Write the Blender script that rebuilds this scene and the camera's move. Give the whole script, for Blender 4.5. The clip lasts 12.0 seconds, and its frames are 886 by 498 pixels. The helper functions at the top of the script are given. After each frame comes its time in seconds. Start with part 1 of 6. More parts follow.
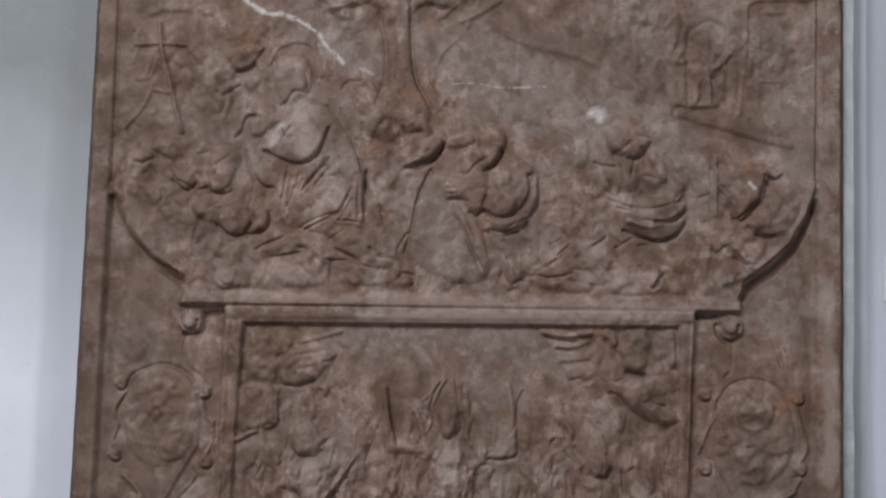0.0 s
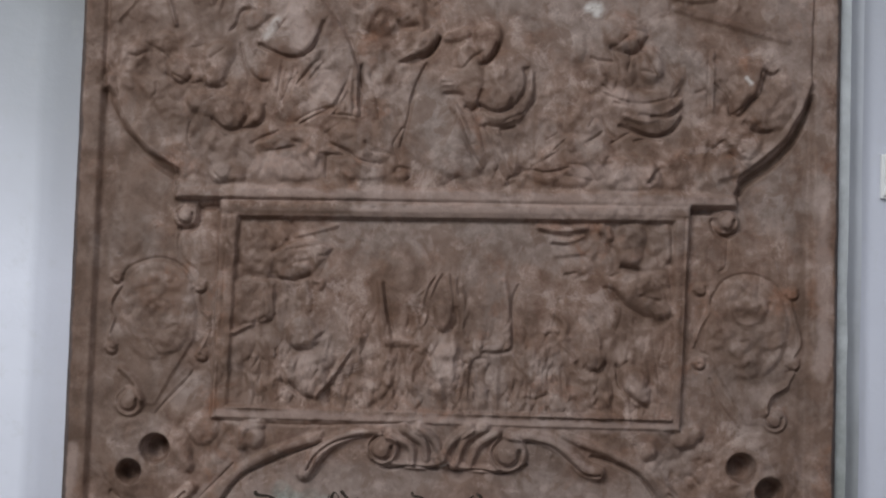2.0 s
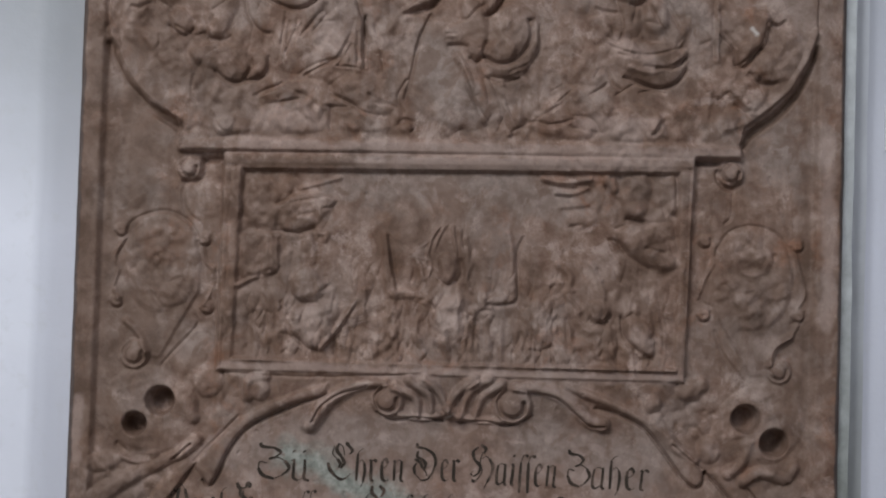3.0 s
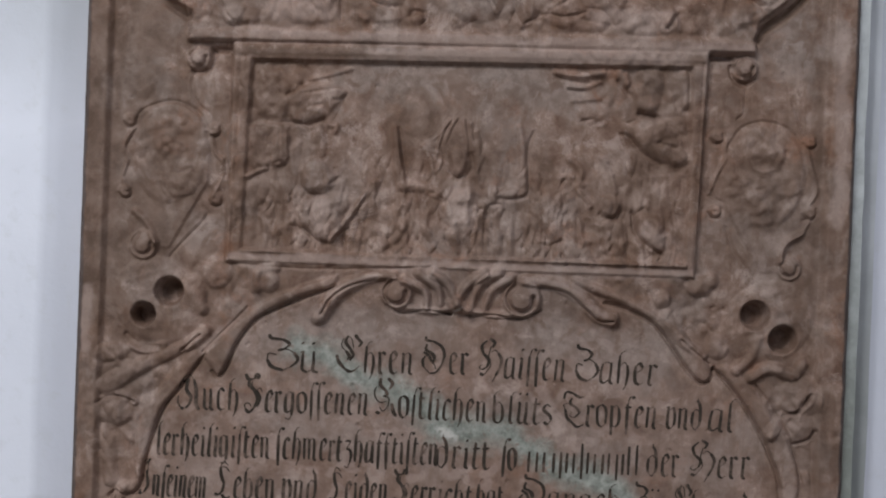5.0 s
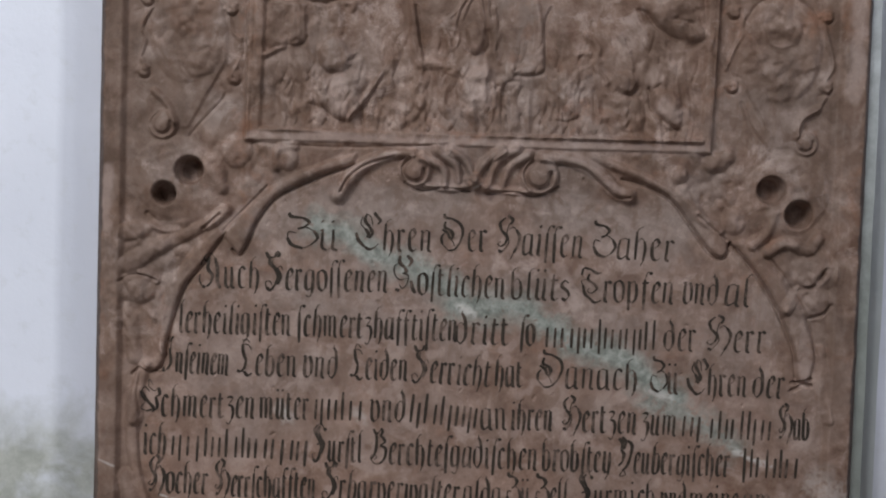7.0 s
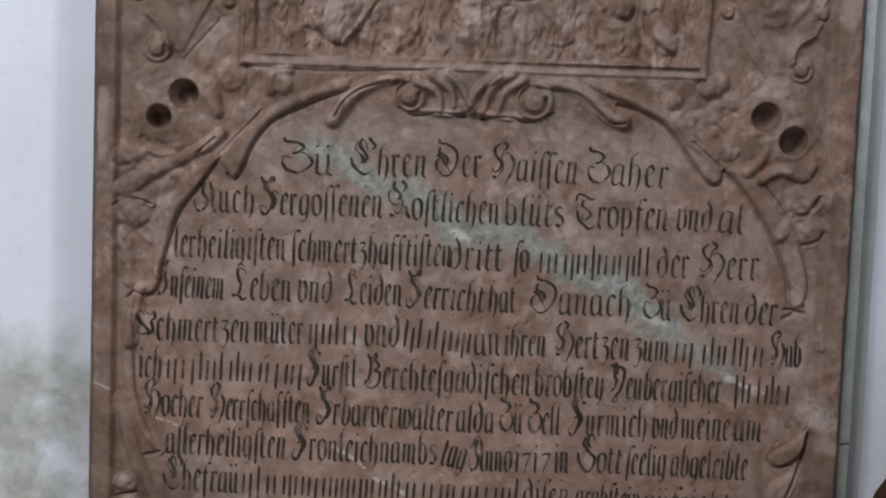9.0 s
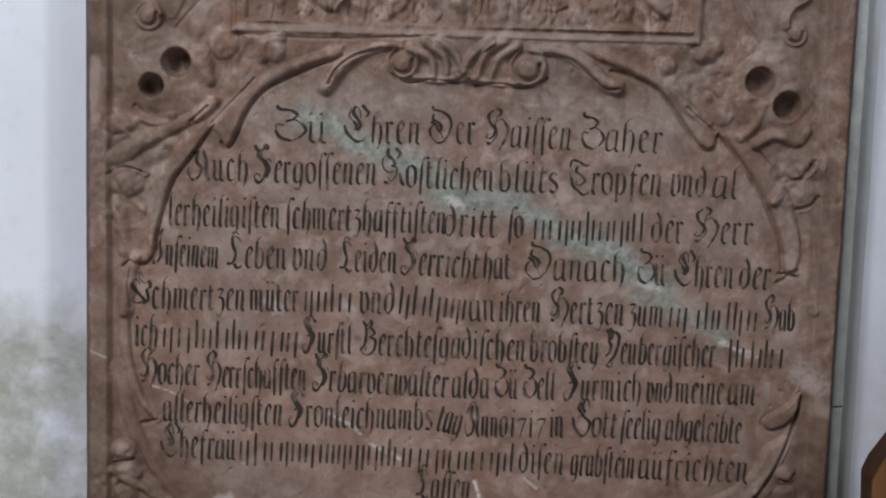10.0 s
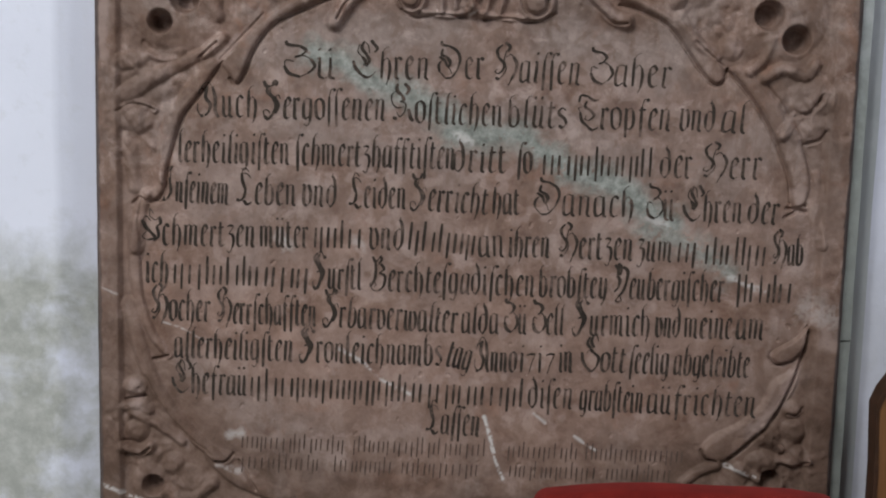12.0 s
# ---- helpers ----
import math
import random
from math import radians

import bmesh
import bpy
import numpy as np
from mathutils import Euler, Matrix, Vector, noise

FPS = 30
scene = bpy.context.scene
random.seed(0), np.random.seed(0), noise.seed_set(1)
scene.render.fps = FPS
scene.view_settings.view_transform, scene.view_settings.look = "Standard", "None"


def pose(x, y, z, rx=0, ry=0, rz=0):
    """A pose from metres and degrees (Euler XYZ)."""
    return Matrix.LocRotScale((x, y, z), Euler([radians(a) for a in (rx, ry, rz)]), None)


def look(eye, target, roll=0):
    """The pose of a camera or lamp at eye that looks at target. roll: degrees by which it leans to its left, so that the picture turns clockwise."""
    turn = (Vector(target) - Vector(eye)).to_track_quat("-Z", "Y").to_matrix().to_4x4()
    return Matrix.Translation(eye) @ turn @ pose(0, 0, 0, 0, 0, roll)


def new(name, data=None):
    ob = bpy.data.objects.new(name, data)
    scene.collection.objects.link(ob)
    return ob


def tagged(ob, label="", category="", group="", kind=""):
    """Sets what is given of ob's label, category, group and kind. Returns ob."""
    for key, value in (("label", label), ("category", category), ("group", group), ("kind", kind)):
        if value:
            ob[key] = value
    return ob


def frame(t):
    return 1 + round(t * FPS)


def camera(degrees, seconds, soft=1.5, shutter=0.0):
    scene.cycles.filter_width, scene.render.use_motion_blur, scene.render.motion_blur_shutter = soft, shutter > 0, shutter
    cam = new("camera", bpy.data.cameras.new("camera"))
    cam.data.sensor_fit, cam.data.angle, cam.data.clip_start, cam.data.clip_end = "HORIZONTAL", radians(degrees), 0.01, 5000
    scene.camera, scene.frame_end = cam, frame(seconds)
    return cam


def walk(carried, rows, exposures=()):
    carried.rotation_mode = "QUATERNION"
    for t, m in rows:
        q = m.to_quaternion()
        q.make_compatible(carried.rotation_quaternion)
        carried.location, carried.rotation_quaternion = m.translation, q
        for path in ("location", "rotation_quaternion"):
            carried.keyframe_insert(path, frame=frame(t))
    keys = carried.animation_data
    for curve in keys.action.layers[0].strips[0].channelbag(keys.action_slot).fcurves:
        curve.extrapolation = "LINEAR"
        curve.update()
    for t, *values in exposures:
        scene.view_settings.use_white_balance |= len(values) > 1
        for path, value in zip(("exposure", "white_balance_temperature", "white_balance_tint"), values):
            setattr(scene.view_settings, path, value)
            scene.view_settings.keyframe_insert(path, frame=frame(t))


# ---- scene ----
cam = camera(38.0, 12.0, soft=2.0)
PATH = [
    (0, (-0.031, -1.775, 1.619), (-0.025, 0.216, 1.812), 1.7),
    (0.5, (-0.034, -1.772, 1.597), (-0.03, 0.221, 1.763), 1.7),
    (1, (-0.036, -1.769, 1.58), (-0.009, 0.226, 1.719), 1.8),
    (1.5, (-0.02, -1.77, 1.569), (-0.001, 0.227, 1.682), 1.8),
    (2, (-0.033, -1.768, 1.55), (-0.013, 0.229, 1.658), 1.8),
    (2.5, (-0.033, -1.766, 1.54), (-0.021, 0.232, 1.63), 1.8),
    (3, (-0.039, -1.765, 1.524), (-0.017, 0.234, 1.587), 1.7),
    (5, (-0.046, -1.757, 1.451), (-0.026, 0.242, 1.431), 2.2),
    (5.5, (-0.046, -1.759, 1.44), (-0.037, 0.24, 1.378), 2.1),
    (6, (-0.047, -1.766, 1.384), (-0.045, 0.233, 1.341), 2.0),
    (6.5, (-0.056, -1.769, 1.384), (-0.049, 0.229, 1.298), 1.9),
    (7, (-0.061, -1.771, 1.357), (-0.046, 0.226, 1.253), 1.8),
    (9, (-0.049, -1.778, 1.309), (-0.035, 0.215, 1.144), 2.1),
    (9.5, (-0.056, -1.778, 1.318), (-0.028, 0.213, 1.129), 1.9),
    (10, (-0.047, -1.779, 1.32), (-0.025, 0.208, 1.092), 1.7),
    (10.5, (-0.056, -1.781, 1.299), (-0.022, 0.205, 1.062), 1.7),
    (11, (-0.041, -1.783, 1.282), (-0.018, 0.201, 1.037), 1.8),
    (11.5, (-0.044, -1.784, 1.279), (-0.013, 0.198, 1.014), 1.7),
    (12, (-0.054, -1.789, 1.279), (-0.036, 0.191, 0.998), 1.5),
]
walk(cam, [(t, look(eye, target, roll)) for t, eye, target, roll in PATH],
     exposures=[(0, 0.02), (3, 0.02), (5.5, 0.13), (9, 0.19), (12, 0.29)])

# ---- daylight: two high windows behind the viewer ----
world = bpy.data.worlds.new("sky")
scene.world = world
world.use_nodes = True
wn = world.node_tree
sky = wn.nodes.new("ShaderNodeTexSky")
sky.sky_type, sky.sun_disc = "NISHITA", False
sky.sun_elevation, sky.sun_rotation = radians(40), radians(150)
wn.links.new(sky.outputs[0], wn.nodes["Background"].inputs[0])
wn.nodes["Background"].inputs[1].default_value = 0.1

ROOM_X, ROOM_Y, ROOM_Z, WALL = 3.7, -4.0, 6.2, 0.062
WINDOWS = [(-3.0, 0.36, 3.5, 5.6), (-1.7, 0.36, 3.5, 5.6), (2.9, 0.36, 3.5, 5.6)]  # centre, half width, sill, head
WATTS = [150, 105, 50]


def window_lamp(x, half, low, high, watts):
    data = bpy.data.lights.new("window_light", "AREA")
    data.shape, data.size, data.size_y, data.energy = "RECTANGLE", 2 * half, high - low, watts
    data.color = (0.935, 0.965, 0.985)
    ob = new("window_light", data)
    ob.matrix_world = look((x, ROOM_Y - 0.05, (low + high) / 2), (x * 0.3, 0, 1.2))


for spec, watts in zip(WINDOWS, WATTS):
    window_lamp(*spec, watts)


# ---- materials ----
def material(name, rough=0.7, spec=0.3):
    m = bpy.data.materials.new(name)
    m.use_nodes = True
    b = m.node_tree.nodes["Principled BSDF"]
    b.inputs["Roughness"].default_value = rough
    b.inputs["Specular IOR Level"].default_value = spec
    return m, m.node_tree, b


def node(tree, kind, **values):
    n = tree.nodes.new(kind)
    for k, v in values.items():
        n.inputs[k].default_value = v
    return n


def noise_of(tree, scale, detail=5.0, rough=0.6, warp=0.0, stretch=None):
    tc = tree.nodes.new("ShaderNodeTexCoord")
    n = node(tree, "ShaderNodeTexNoise", Scale=scale, Detail=detail, Roughness=rough, Distortion=warp)
    src = tc.outputs["Object"]
    if stretch:
        mp = node(tree, "ShaderNodeMapping", Scale=stretch)
        tree.links.new(src, mp.inputs["Vector"])
        src = mp.outputs[0]
    tree.links.new(src, n.inputs["Vector"])
    return n.outputs["Fac"]


def ramp(tree, fac, *stops):
    r = tree.nodes.new("ShaderNodeValToRGB")
    while len(r.color_ramp.elements) < len(stops):
        r.color_ramp.elements.new(0.5)
    for e, (pos, col) in zip(r.color_ramp.elements, stops):
        e.position = pos
        e.color = (*col, 1) if len(col) == 3 else (col[0],) * 3 + (1,)
    tree.links.new(fac, r.inputs[0])
    return r.outputs[0]


def mix(tree, fac, a, b, how="MIX"):
    n = tree.nodes.new("ShaderNodeMix")
    n.data_type, n.blend_type = "RGBA", how
    for sock, v in ((n.inputs[0], fac), (n.inputs[6], a), (n.inputs[7], b)):
        if isinstance(v, (int, float)):
            sock.default_value = v
        elif isinstance(v, tuple):
            sock.default_value = (*v, 1)
        else:
            tree.links.new(v, sock)
    return n.outputs[2]


def bump(tree, bsdf, *layers):
    last = None
    for height, strength, dist in layers:
        b = node(tree, "ShaderNodeBump", Strength=strength, Distance=dist)
        tree.links.new(height, b.inputs["Height"])
        if last:
            tree.links.new(last, b.inputs["Normal"])
        last = b.outputs[0]
    tree.links.new(last, bsdf.inputs["Normal"])


def attribute(tree, name):
    a = tree.nodes.new("ShaderNodeAttribute")
    a.attribute_name = name
    return a.outputs["Fac"]


def marble():
    m, t, b = material("red_marble", 0.62, 0.35)
    big = noise_of(t, 6.0, 5, 0.60, 0.3)
    mid = noise_of(t, 24.0, 6, 0.66, 0.25)
    small = noise_of(t, 70.0, 5, 0.65, 0.2)
    fine = noise_of(t, 220.0, 4, 0.6)
    streak = noise_of(t, 15.0, 6, 0.65, 0.15, (1.8, 1, 0.4))
    c = ramp(t, mid, (0.38, (0.128, 0.070, 0.048)), (0.46, (0.192, 0.116, 0.086)), (0.54, (0.250, 0.163, 0.128)), (0.62, (0.345, 0.248, 0.208)))
    lilac = mix(t, ramp(t, small, (0.40, (0.0,)), (0.60, (1.0,))), (0.205, 0.154, 0.132), (0.285, 0.222, 0.196))
    c = mix(t, ramp(t, big, (0.47, (0.0,)), (0.56, (0.6,))), c, lilac)
    brown = ramp(t, streak, (0.49, (0.0,)), (0.60, (0.6,)))
    c = mix(t, brown, c, mix(t, ramp(t, small, (0.40, (0.0,)), (0.60, (1.0,))), (0.098, 0.052, 0.032), (0.185, 0.104, 0.068)))
    rust = ramp(t, noise_of(t, 11.0, 6, 0.7, 0.4), (0.56, (0.0,)), (0.66, (0.5,)))
    c = mix(t, rust, c, (0.245, 0.110, 0.062))
    c = mix(t, attribute(t, "grey_ground"), c, lilac)
    blot = ramp(t, noise_of(t, 30.0, 4, 0.55, 0.5, (1.0, 1, 0.8)), (0.54, (0.0,)), (0.60, (0.6,)))
    c = mix(t, blot, c, (0.150, 0.088, 0.062))
    pale = ramp(t, noise_of(t, 18.0, 7, 0.72, 0.4), (0.56, (0.0,)), (0.65, (0.55,)))
    c = mix(t, pale, c, (0.44, 0.335, 0.295))
    # brown staining and painted shade share this mask
    c = mix(t, attribute(t, "brown_stain_shade"), c, mix(t, ramp(t, mid, (0.38, (0.0,)), (0.62, (1.0,))), (0.098, 0.058, 0.040), (0.178, 0.112, 0.084)))
    c = mix(t, attribute(t, "red_ground"), c, mix(t, ramp(t, mid, (0.38, (0.0,)), (0.62, (1.0,))), (0.205, 0.108, 0.072), (0.36, 0.225, 0.17)))
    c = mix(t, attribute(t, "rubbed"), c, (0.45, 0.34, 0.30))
    c = mix(t, attribute(t, "green_vein"), c, mix(t, ramp(t, small, (0.35, (0.0,)), (0.65, (1.0,))), (0.155, 0.168, 0.145), (0.37, 0.375, 0.34)))
    c = mix(t, attribute(t, "white_vein"), c, mix(t, small, (0.50, 0.45, 0.42), (0.72, 0.69, 0.66)))
    c = mix(t, attribute(t, "edge_dark"), c, mix(t, mid, (0.040, 0.030, 0.028), (0.125, 0.082, 0.066)))
    c = mix(t, ramp(t, fine, (0.26, (0.3,)), (0.42, (0.0,))), c, (0.09, 0.055, 0.042))
    t.links.new(c, b.inputs["Base Color"])
    t.links.new(ramp(t, mid, (0.3, (0.78,)), (0.7, (0.52,))), b.inputs["Roughness"])
    bump(t, b, (mid, 0.4, 0.005), (small, 0.28, 0.002), (fine, 0.22, 0.0008))
    return m


def zmask(t, low, high, wobble, amount, axis="Z"):
    """0 at one height (or place along x), 1 at another, its edge wandering with a noise."""
    tc = t.nodes.new("ShaderNodeTexCoord")
    sep = t.nodes.new("ShaderNodeSeparateXYZ")
    t.links.new(tc.outputs["Object"], sep.inputs[0])
    mul = node(t, "ShaderNodeMath")
    mul.operation = "MULTIPLY_ADD"
    mul.inputs[1].default_value, mul.inputs[2].default_value = amount, -amount / 2
    t.links.new(wobble, mul.inputs[0])
    add = node(t, "ShaderNodeMath")
    t.links.new(sep.outputs[axis], add.inputs[0])
    t.links.new(mul.outputs[0], add.inputs[1])
    r = node(t, "ShaderNodeMapRange")
    r.inputs["From Min"].default_value, r.inputs["From Max"].default_value = low, high
    t.links.new(add.outputs[0], r.inputs["Value"])
    return r.outputs[0]


def plaster():
    m, t, b = material("white_limewash", 0.85, 0.2)
    big = noise_of(t, 2.5, 5, 0.55)
    blot = noise_of(t, 9.0, 5, 0.60, 0.2)
    speck = noise_of(t, 32.0, 5, 0.65)
    c = mix(t, ramp(t, big, (0.35, (0.0,)), (0.7, (1.0,))), (0.74, 0.755, 0.845), (0.82, 0.835, 0.925))
    # rising damp low on the wall: olive-grey, with flaked white patches
    low = zmask(t, 1.03, 0.92, blot, 0.28)
    bare = ramp(t, blot, (0.48, (1.0,)), (0.60, (0.5,)), (0.68, (0.05,)))
    low = mix(t, zmask(t, 0.0, 0.3, blot, 0.1, "X"), low, mix(t, 0.75, low, (0, 0, 0)))
    c = mix(t, mix(t, low, (0, 0, 0), bare), c, mix(t, ramp(t, speck, (0.35, (0.0,)), (0.65, (1.0,))), (0.36, 0.365, 0.33), (0.52, 0.525, 0.49)))
    # the slab's side shadow, painted as a greyer tone past x = -0.59
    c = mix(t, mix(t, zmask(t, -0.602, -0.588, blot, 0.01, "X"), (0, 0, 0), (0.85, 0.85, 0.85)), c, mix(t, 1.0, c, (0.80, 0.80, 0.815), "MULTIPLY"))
    # greyer towards the top, at half strength on the +x side
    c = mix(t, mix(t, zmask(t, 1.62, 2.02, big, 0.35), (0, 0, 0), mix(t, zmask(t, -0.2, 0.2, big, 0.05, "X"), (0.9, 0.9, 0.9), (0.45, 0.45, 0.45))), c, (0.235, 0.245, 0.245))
    c = mix(t, ramp(t, speck, (0.30, (0.18,)), (0.45, (0.0,))), c, (0.50, 0.50, 0.48))
    t.links.new(c, b.inputs["Base Color"])
    bump(t, b, (big, 0.3, 0.02), (speck, 0.3, 0.003))
    return m


def plain(name, col, rough=0.6, scale=40.0, vary=0.15, rel=0.002):
    m, t, b = material(name, rough)
    n = noise_of(t, scale, 5, 0.6)
    dark = tuple(v * (1 - vary) for v in col)
    lite = tuple(min(1, v * (1 + vary)) for v in col)
    t.links.new(ramp(t, n, (0.3, dark), (0.7, lite)), b.inputs["Base Color"])
    bump(t, b, (n, 0.3, rel))
    return m


def oak():
    m, t, b = material("varnished_wood", 0.42, 0.4)
    g = noise_of(t, 26.0, 6, 0.6, 1.5, (1, 1, 0.08))
    f = noise_of(t, 160.0, 3, 0.6, 0.2, (1, 1, 0.04))
    c = ramp(t, g, (0.3, (0.13, 0.055, 0.018)), (0.55, (0.20, 0.088, 0.03)), (0.75, (0.26, 0.125, 0.045)))
    c = mix(t, 0.25, c, ramp(t, f, (0.35, (0.09, 0.04, 0.015)), (0.65, (0.26, 0.13, 0.05))))
    t.links.new(c, b.inputs["Base Color"])
    bump(t, b, (f, 0.2, 0.001))
    return m


def velvet():
    m, t, b = material("red_cloth", 0.9, 0.15)
    n = noise_of(t, 18.0, 5, 0.6)
    w = noise_of(t, 500.0, 2, 0.5)
    c = ramp(t, n, (0.3, (0.115, 0.008, 0.006)), (0.7, (0.195, 0.015, 0.010)))
    t.links.new(c, b.inputs["Base Color"])
    b.inputs["Sheen Weight"].default_value = 0.12
    b.inputs["Sheen Tint"].default_value = (0.8, 0.2, 0.2, 1)
    bump(t, b, (n, 0.2, 0.004), (w, 0.3, 0.0006))
    return m


MARBLE, PLASTER = marble(), plaster()
INK, ink_tree, ink_shader = material("letter_black", 0.9)  # old paint, rubbed away in places
ink_tree.links.new(ramp(ink_tree, noise_of(ink_tree, 38.0, 4, 0.65), (0.34, (0.026, 0.019, 0.015)), (0.52, (0.046, 0.034, 0.026)), (0.66, (0.15, 0.103, 0.084))), ink_shader.inputs["Base Color"])
FAINT = plain("worn_letter_black", (0.100, 0.066, 0.052), 0.8, 60, 0.5, 0.001)


def damp_shade_coat(name, dry, damp, vary, scale):
    """A pale mineral coat, darker towards the floor: damp on the mortar, painted shade on the strip."""
    m, t, b = material(name, 0.9)
    n = noise_of(t, scale, 5, 0.6)
    up, down = (ramp(t, n, (0.3, tuple(v * (1 - vary) for v in c)), (0.7, tuple(v * (1 + vary) for v in c))) for c in (dry, damp))
    t.links.new(mix(t, zmask(t, 1.62, 1.18, n, 0.3), up, down), b.inputs["Base Color"])
    bump(t, b, (n, 0.3, 0.003))
    return m


MORTAR = damp_shade_coat("grey_mortar", (0.54, 0.56, 0.57), (0.275, 0.29, 0.265), 0.15, 35.0)
# grey of the painted shadow strip beyond the mortar
SHADEGREY = damp_shade_coat("shade_grey", (0.66, 0.675, 0.72), (0.42, 0.435, 0.435), 0.07, 12.0)
STONE = plain("floor_stone", (0.28, 0.26, 0.23), 0.7, 6, 0.25, 0.003)
WOOD, CLOTH = oak(), velvet()
EDGEWOOD = plain("dark_edge_wood", (0.045, 0.020, 0.010), 0.5, 60, 0.3)
SWITCH = plain("white_plastic", (0.80, 0.80, 0.79), 0.35, 10, 0.02, 0.0003)
KEYGREY = plain("grey_plastic", (0.42, 0.43, 0.40), 0.4, 10, 0.04, 0.0003)
LEAD = plain("window_lead", (0.10, 0.10, 0.10), 0.5, 30, 0.2)


def link_mesh(name, bm, mat, parent=None, label="", smooth=False):
    me = bpy.data.meshes.new(name)
    bm.to_mesh(me)
    bm.free()
    me.materials.append(mat)
    if smooth:
        me.shade_smooth()
    ob = new(name, me)
    ob.parent = parent
    if label:
        ob["label"] = label
    return ob


def box(bm, x0, x1, y0, y1, z0, z1):
    made = bmesh.ops.create_cube(bm, size=1)["verts"]
    bmesh.ops.scale(bm, vec=(x1 - x0, y1 - y0, z1 - z0), verts=made)
    bmesh.ops.translate(bm, vec=((x0 + x1) / 2, (y0 + y1) / 2, (z0 + z1) / 2), verts=made)
    return made


def boxes(*specs):
    bm = bmesh.new()
    for s in specs:
        box(bm, *s)
    return bm


def rounded(bm, width, segments=3):
    bmesh.ops.bevel(bm, geom=bm.edges[:], offset=width, segments=segments, affect="EDGES", profile=0.5)
    return bm


# ---- the room ----
T = 0.3
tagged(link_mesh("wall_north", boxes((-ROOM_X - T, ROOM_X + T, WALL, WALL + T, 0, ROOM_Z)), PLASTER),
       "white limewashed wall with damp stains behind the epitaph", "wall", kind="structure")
tagged(link_mesh("wall_west", boxes((-ROOM_X - T, -ROOM_X, ROOM_Y, WALL, 0, ROOM_Z)), PLASTER), "plain white limewashed side wall", "wall", kind="structure")
tagged(link_mesh("wall_east", boxes((ROOM_X, ROOM_X + T, ROOM_Y, WALL, 0, ROOM_Z)), PLASTER), "plain white limewashed side wall", "wall", kind="structure")
za, zb = WINDOWS[0][2:]
piers = [-ROOM_X - T] + [v for x, half, _, _ in WINDOWS for v in (x - half, x + half)] + [ROOM_X + T]
tagged(link_mesh("wall_south", boxes((-ROOM_X - T, ROOM_X + T, ROOM_Y - T, ROOM_Y, 0, za), (-ROOM_X - T, ROOM_X + T, ROOM_Y - T, ROOM_Y, zb, ROOM_Z),
                                     *((x0, x1, ROOM_Y - T, ROOM_Y, za, zb) for x0, x1 in zip(piers[::2], piers[1::2]))), PLASTER),
       "plain white wall with three high windows", "wall", kind="structure")
tagged(link_mesh("floor", boxes((-ROOM_X - T, ROOM_X + T, ROOM_Y - T, WALL + T, -0.2, 0)), STONE), "worn grey stone floor", "floor", kind="structure")
tagged(link_mesh("ceiling", boxes((-ROOM_X - T, ROOM_X + T, ROOM_Y - T, WALL + T, ROOM_Z, ROOM_Z + 0.2)), PLASTER), "plain white ceiling", "ceiling", kind="structure")
for i, (x, half, low, high) in enumerate(WINDOWS):
    win = tagged(new(f"window_{i + 1}"), "tall leaded church window in a deep reveal", "window", kind="structure")
    y = ROOM_Y - T + 0.06
    link_mesh("window_frame", boxes((x - half, x - half + 0.04, y, y + 0.05, low, high), (x + half - 0.04, x + half, y, y + 0.05, low, high),
                                    (x - half + 0.04, x + half - 0.04, y, y + 0.05, low, low + 0.04), (x - half + 0.04, x + half - 0.04, y, y + 0.05, high - 0.04, high)), LEAD, win)
    link_mesh("mullion", boxes((x - 0.015, x + 0.015, y + 0.01, y + 0.04, low + 0.04, high - 0.04)), LEAD, win)


# ---- the carved slab: one relief surface, split into its carved pieces ----
STEP = 0.00125
X0, X1, Z0, Z1 = -0.5235, 0.531, 0.545, 2.315
NX, NZ = round((X1 - X0) / STEP) + 1, round((Z1 - Z0) / STEP) + 1
GX, GZ = np.meshgrid(np.linspace(X0, X1, NX), np.linspace(Z0, Z1, NZ))
GX, GZ = GX.astype(np.float32), GZ.astype(np.float32)
HEIGHT = np.zeros_like(GX)
PIECE = np.zeros(GX.shape, np.int16)
GREEN, WHITE, DARKEDGE, GREY, RUBBED, BROWN, RED = (np.zeros_like(GX) for _ in range(7))
PIECES = [("slab", "")]
LAYER = np.zeros_like(GX)


NOISES = {}


def smooth_noise(scale_x, scale_z, angle=0.0, seed=1):
    """Value noise over the slab, about 0..1; scales in metres."""
    key = (scale_x, scale_z, angle, seed)
    if key in NOISES:
        return NOISES[key]
    c, s = math.cos(angle), math.sin(angle)
    u, v = (GX * c + GZ * s) / scale_x + 500, (-GX * s + GZ * c) / scale_z + 500
    table = np.random.default_rng(seed).random((256, 256)).astype(np.float32)
    i, j = np.floor(u).astype(int), np.floor(v).astype(int)
    fu, fv = u - i, v - j
    fu, fv = fu * fu * (3 - 2 * fu), fv * fv * (3 - 2 * fv)
    g = lambda a, b: table[a % 256, b % 256]
    NOISES[key] = ((g(i, j) * (1 - fu) + g(i + 1, j) * fu) * (1 - fv) + (g(i, j + 1) * (1 - fu) + g(i + 1, j + 1) * fu) * fv).astype(np.float32)
    return NOISES[key]


def pts(text):
    return np.array([[float(v) / 1000 for v in p.split(",")] for p in text.split()])


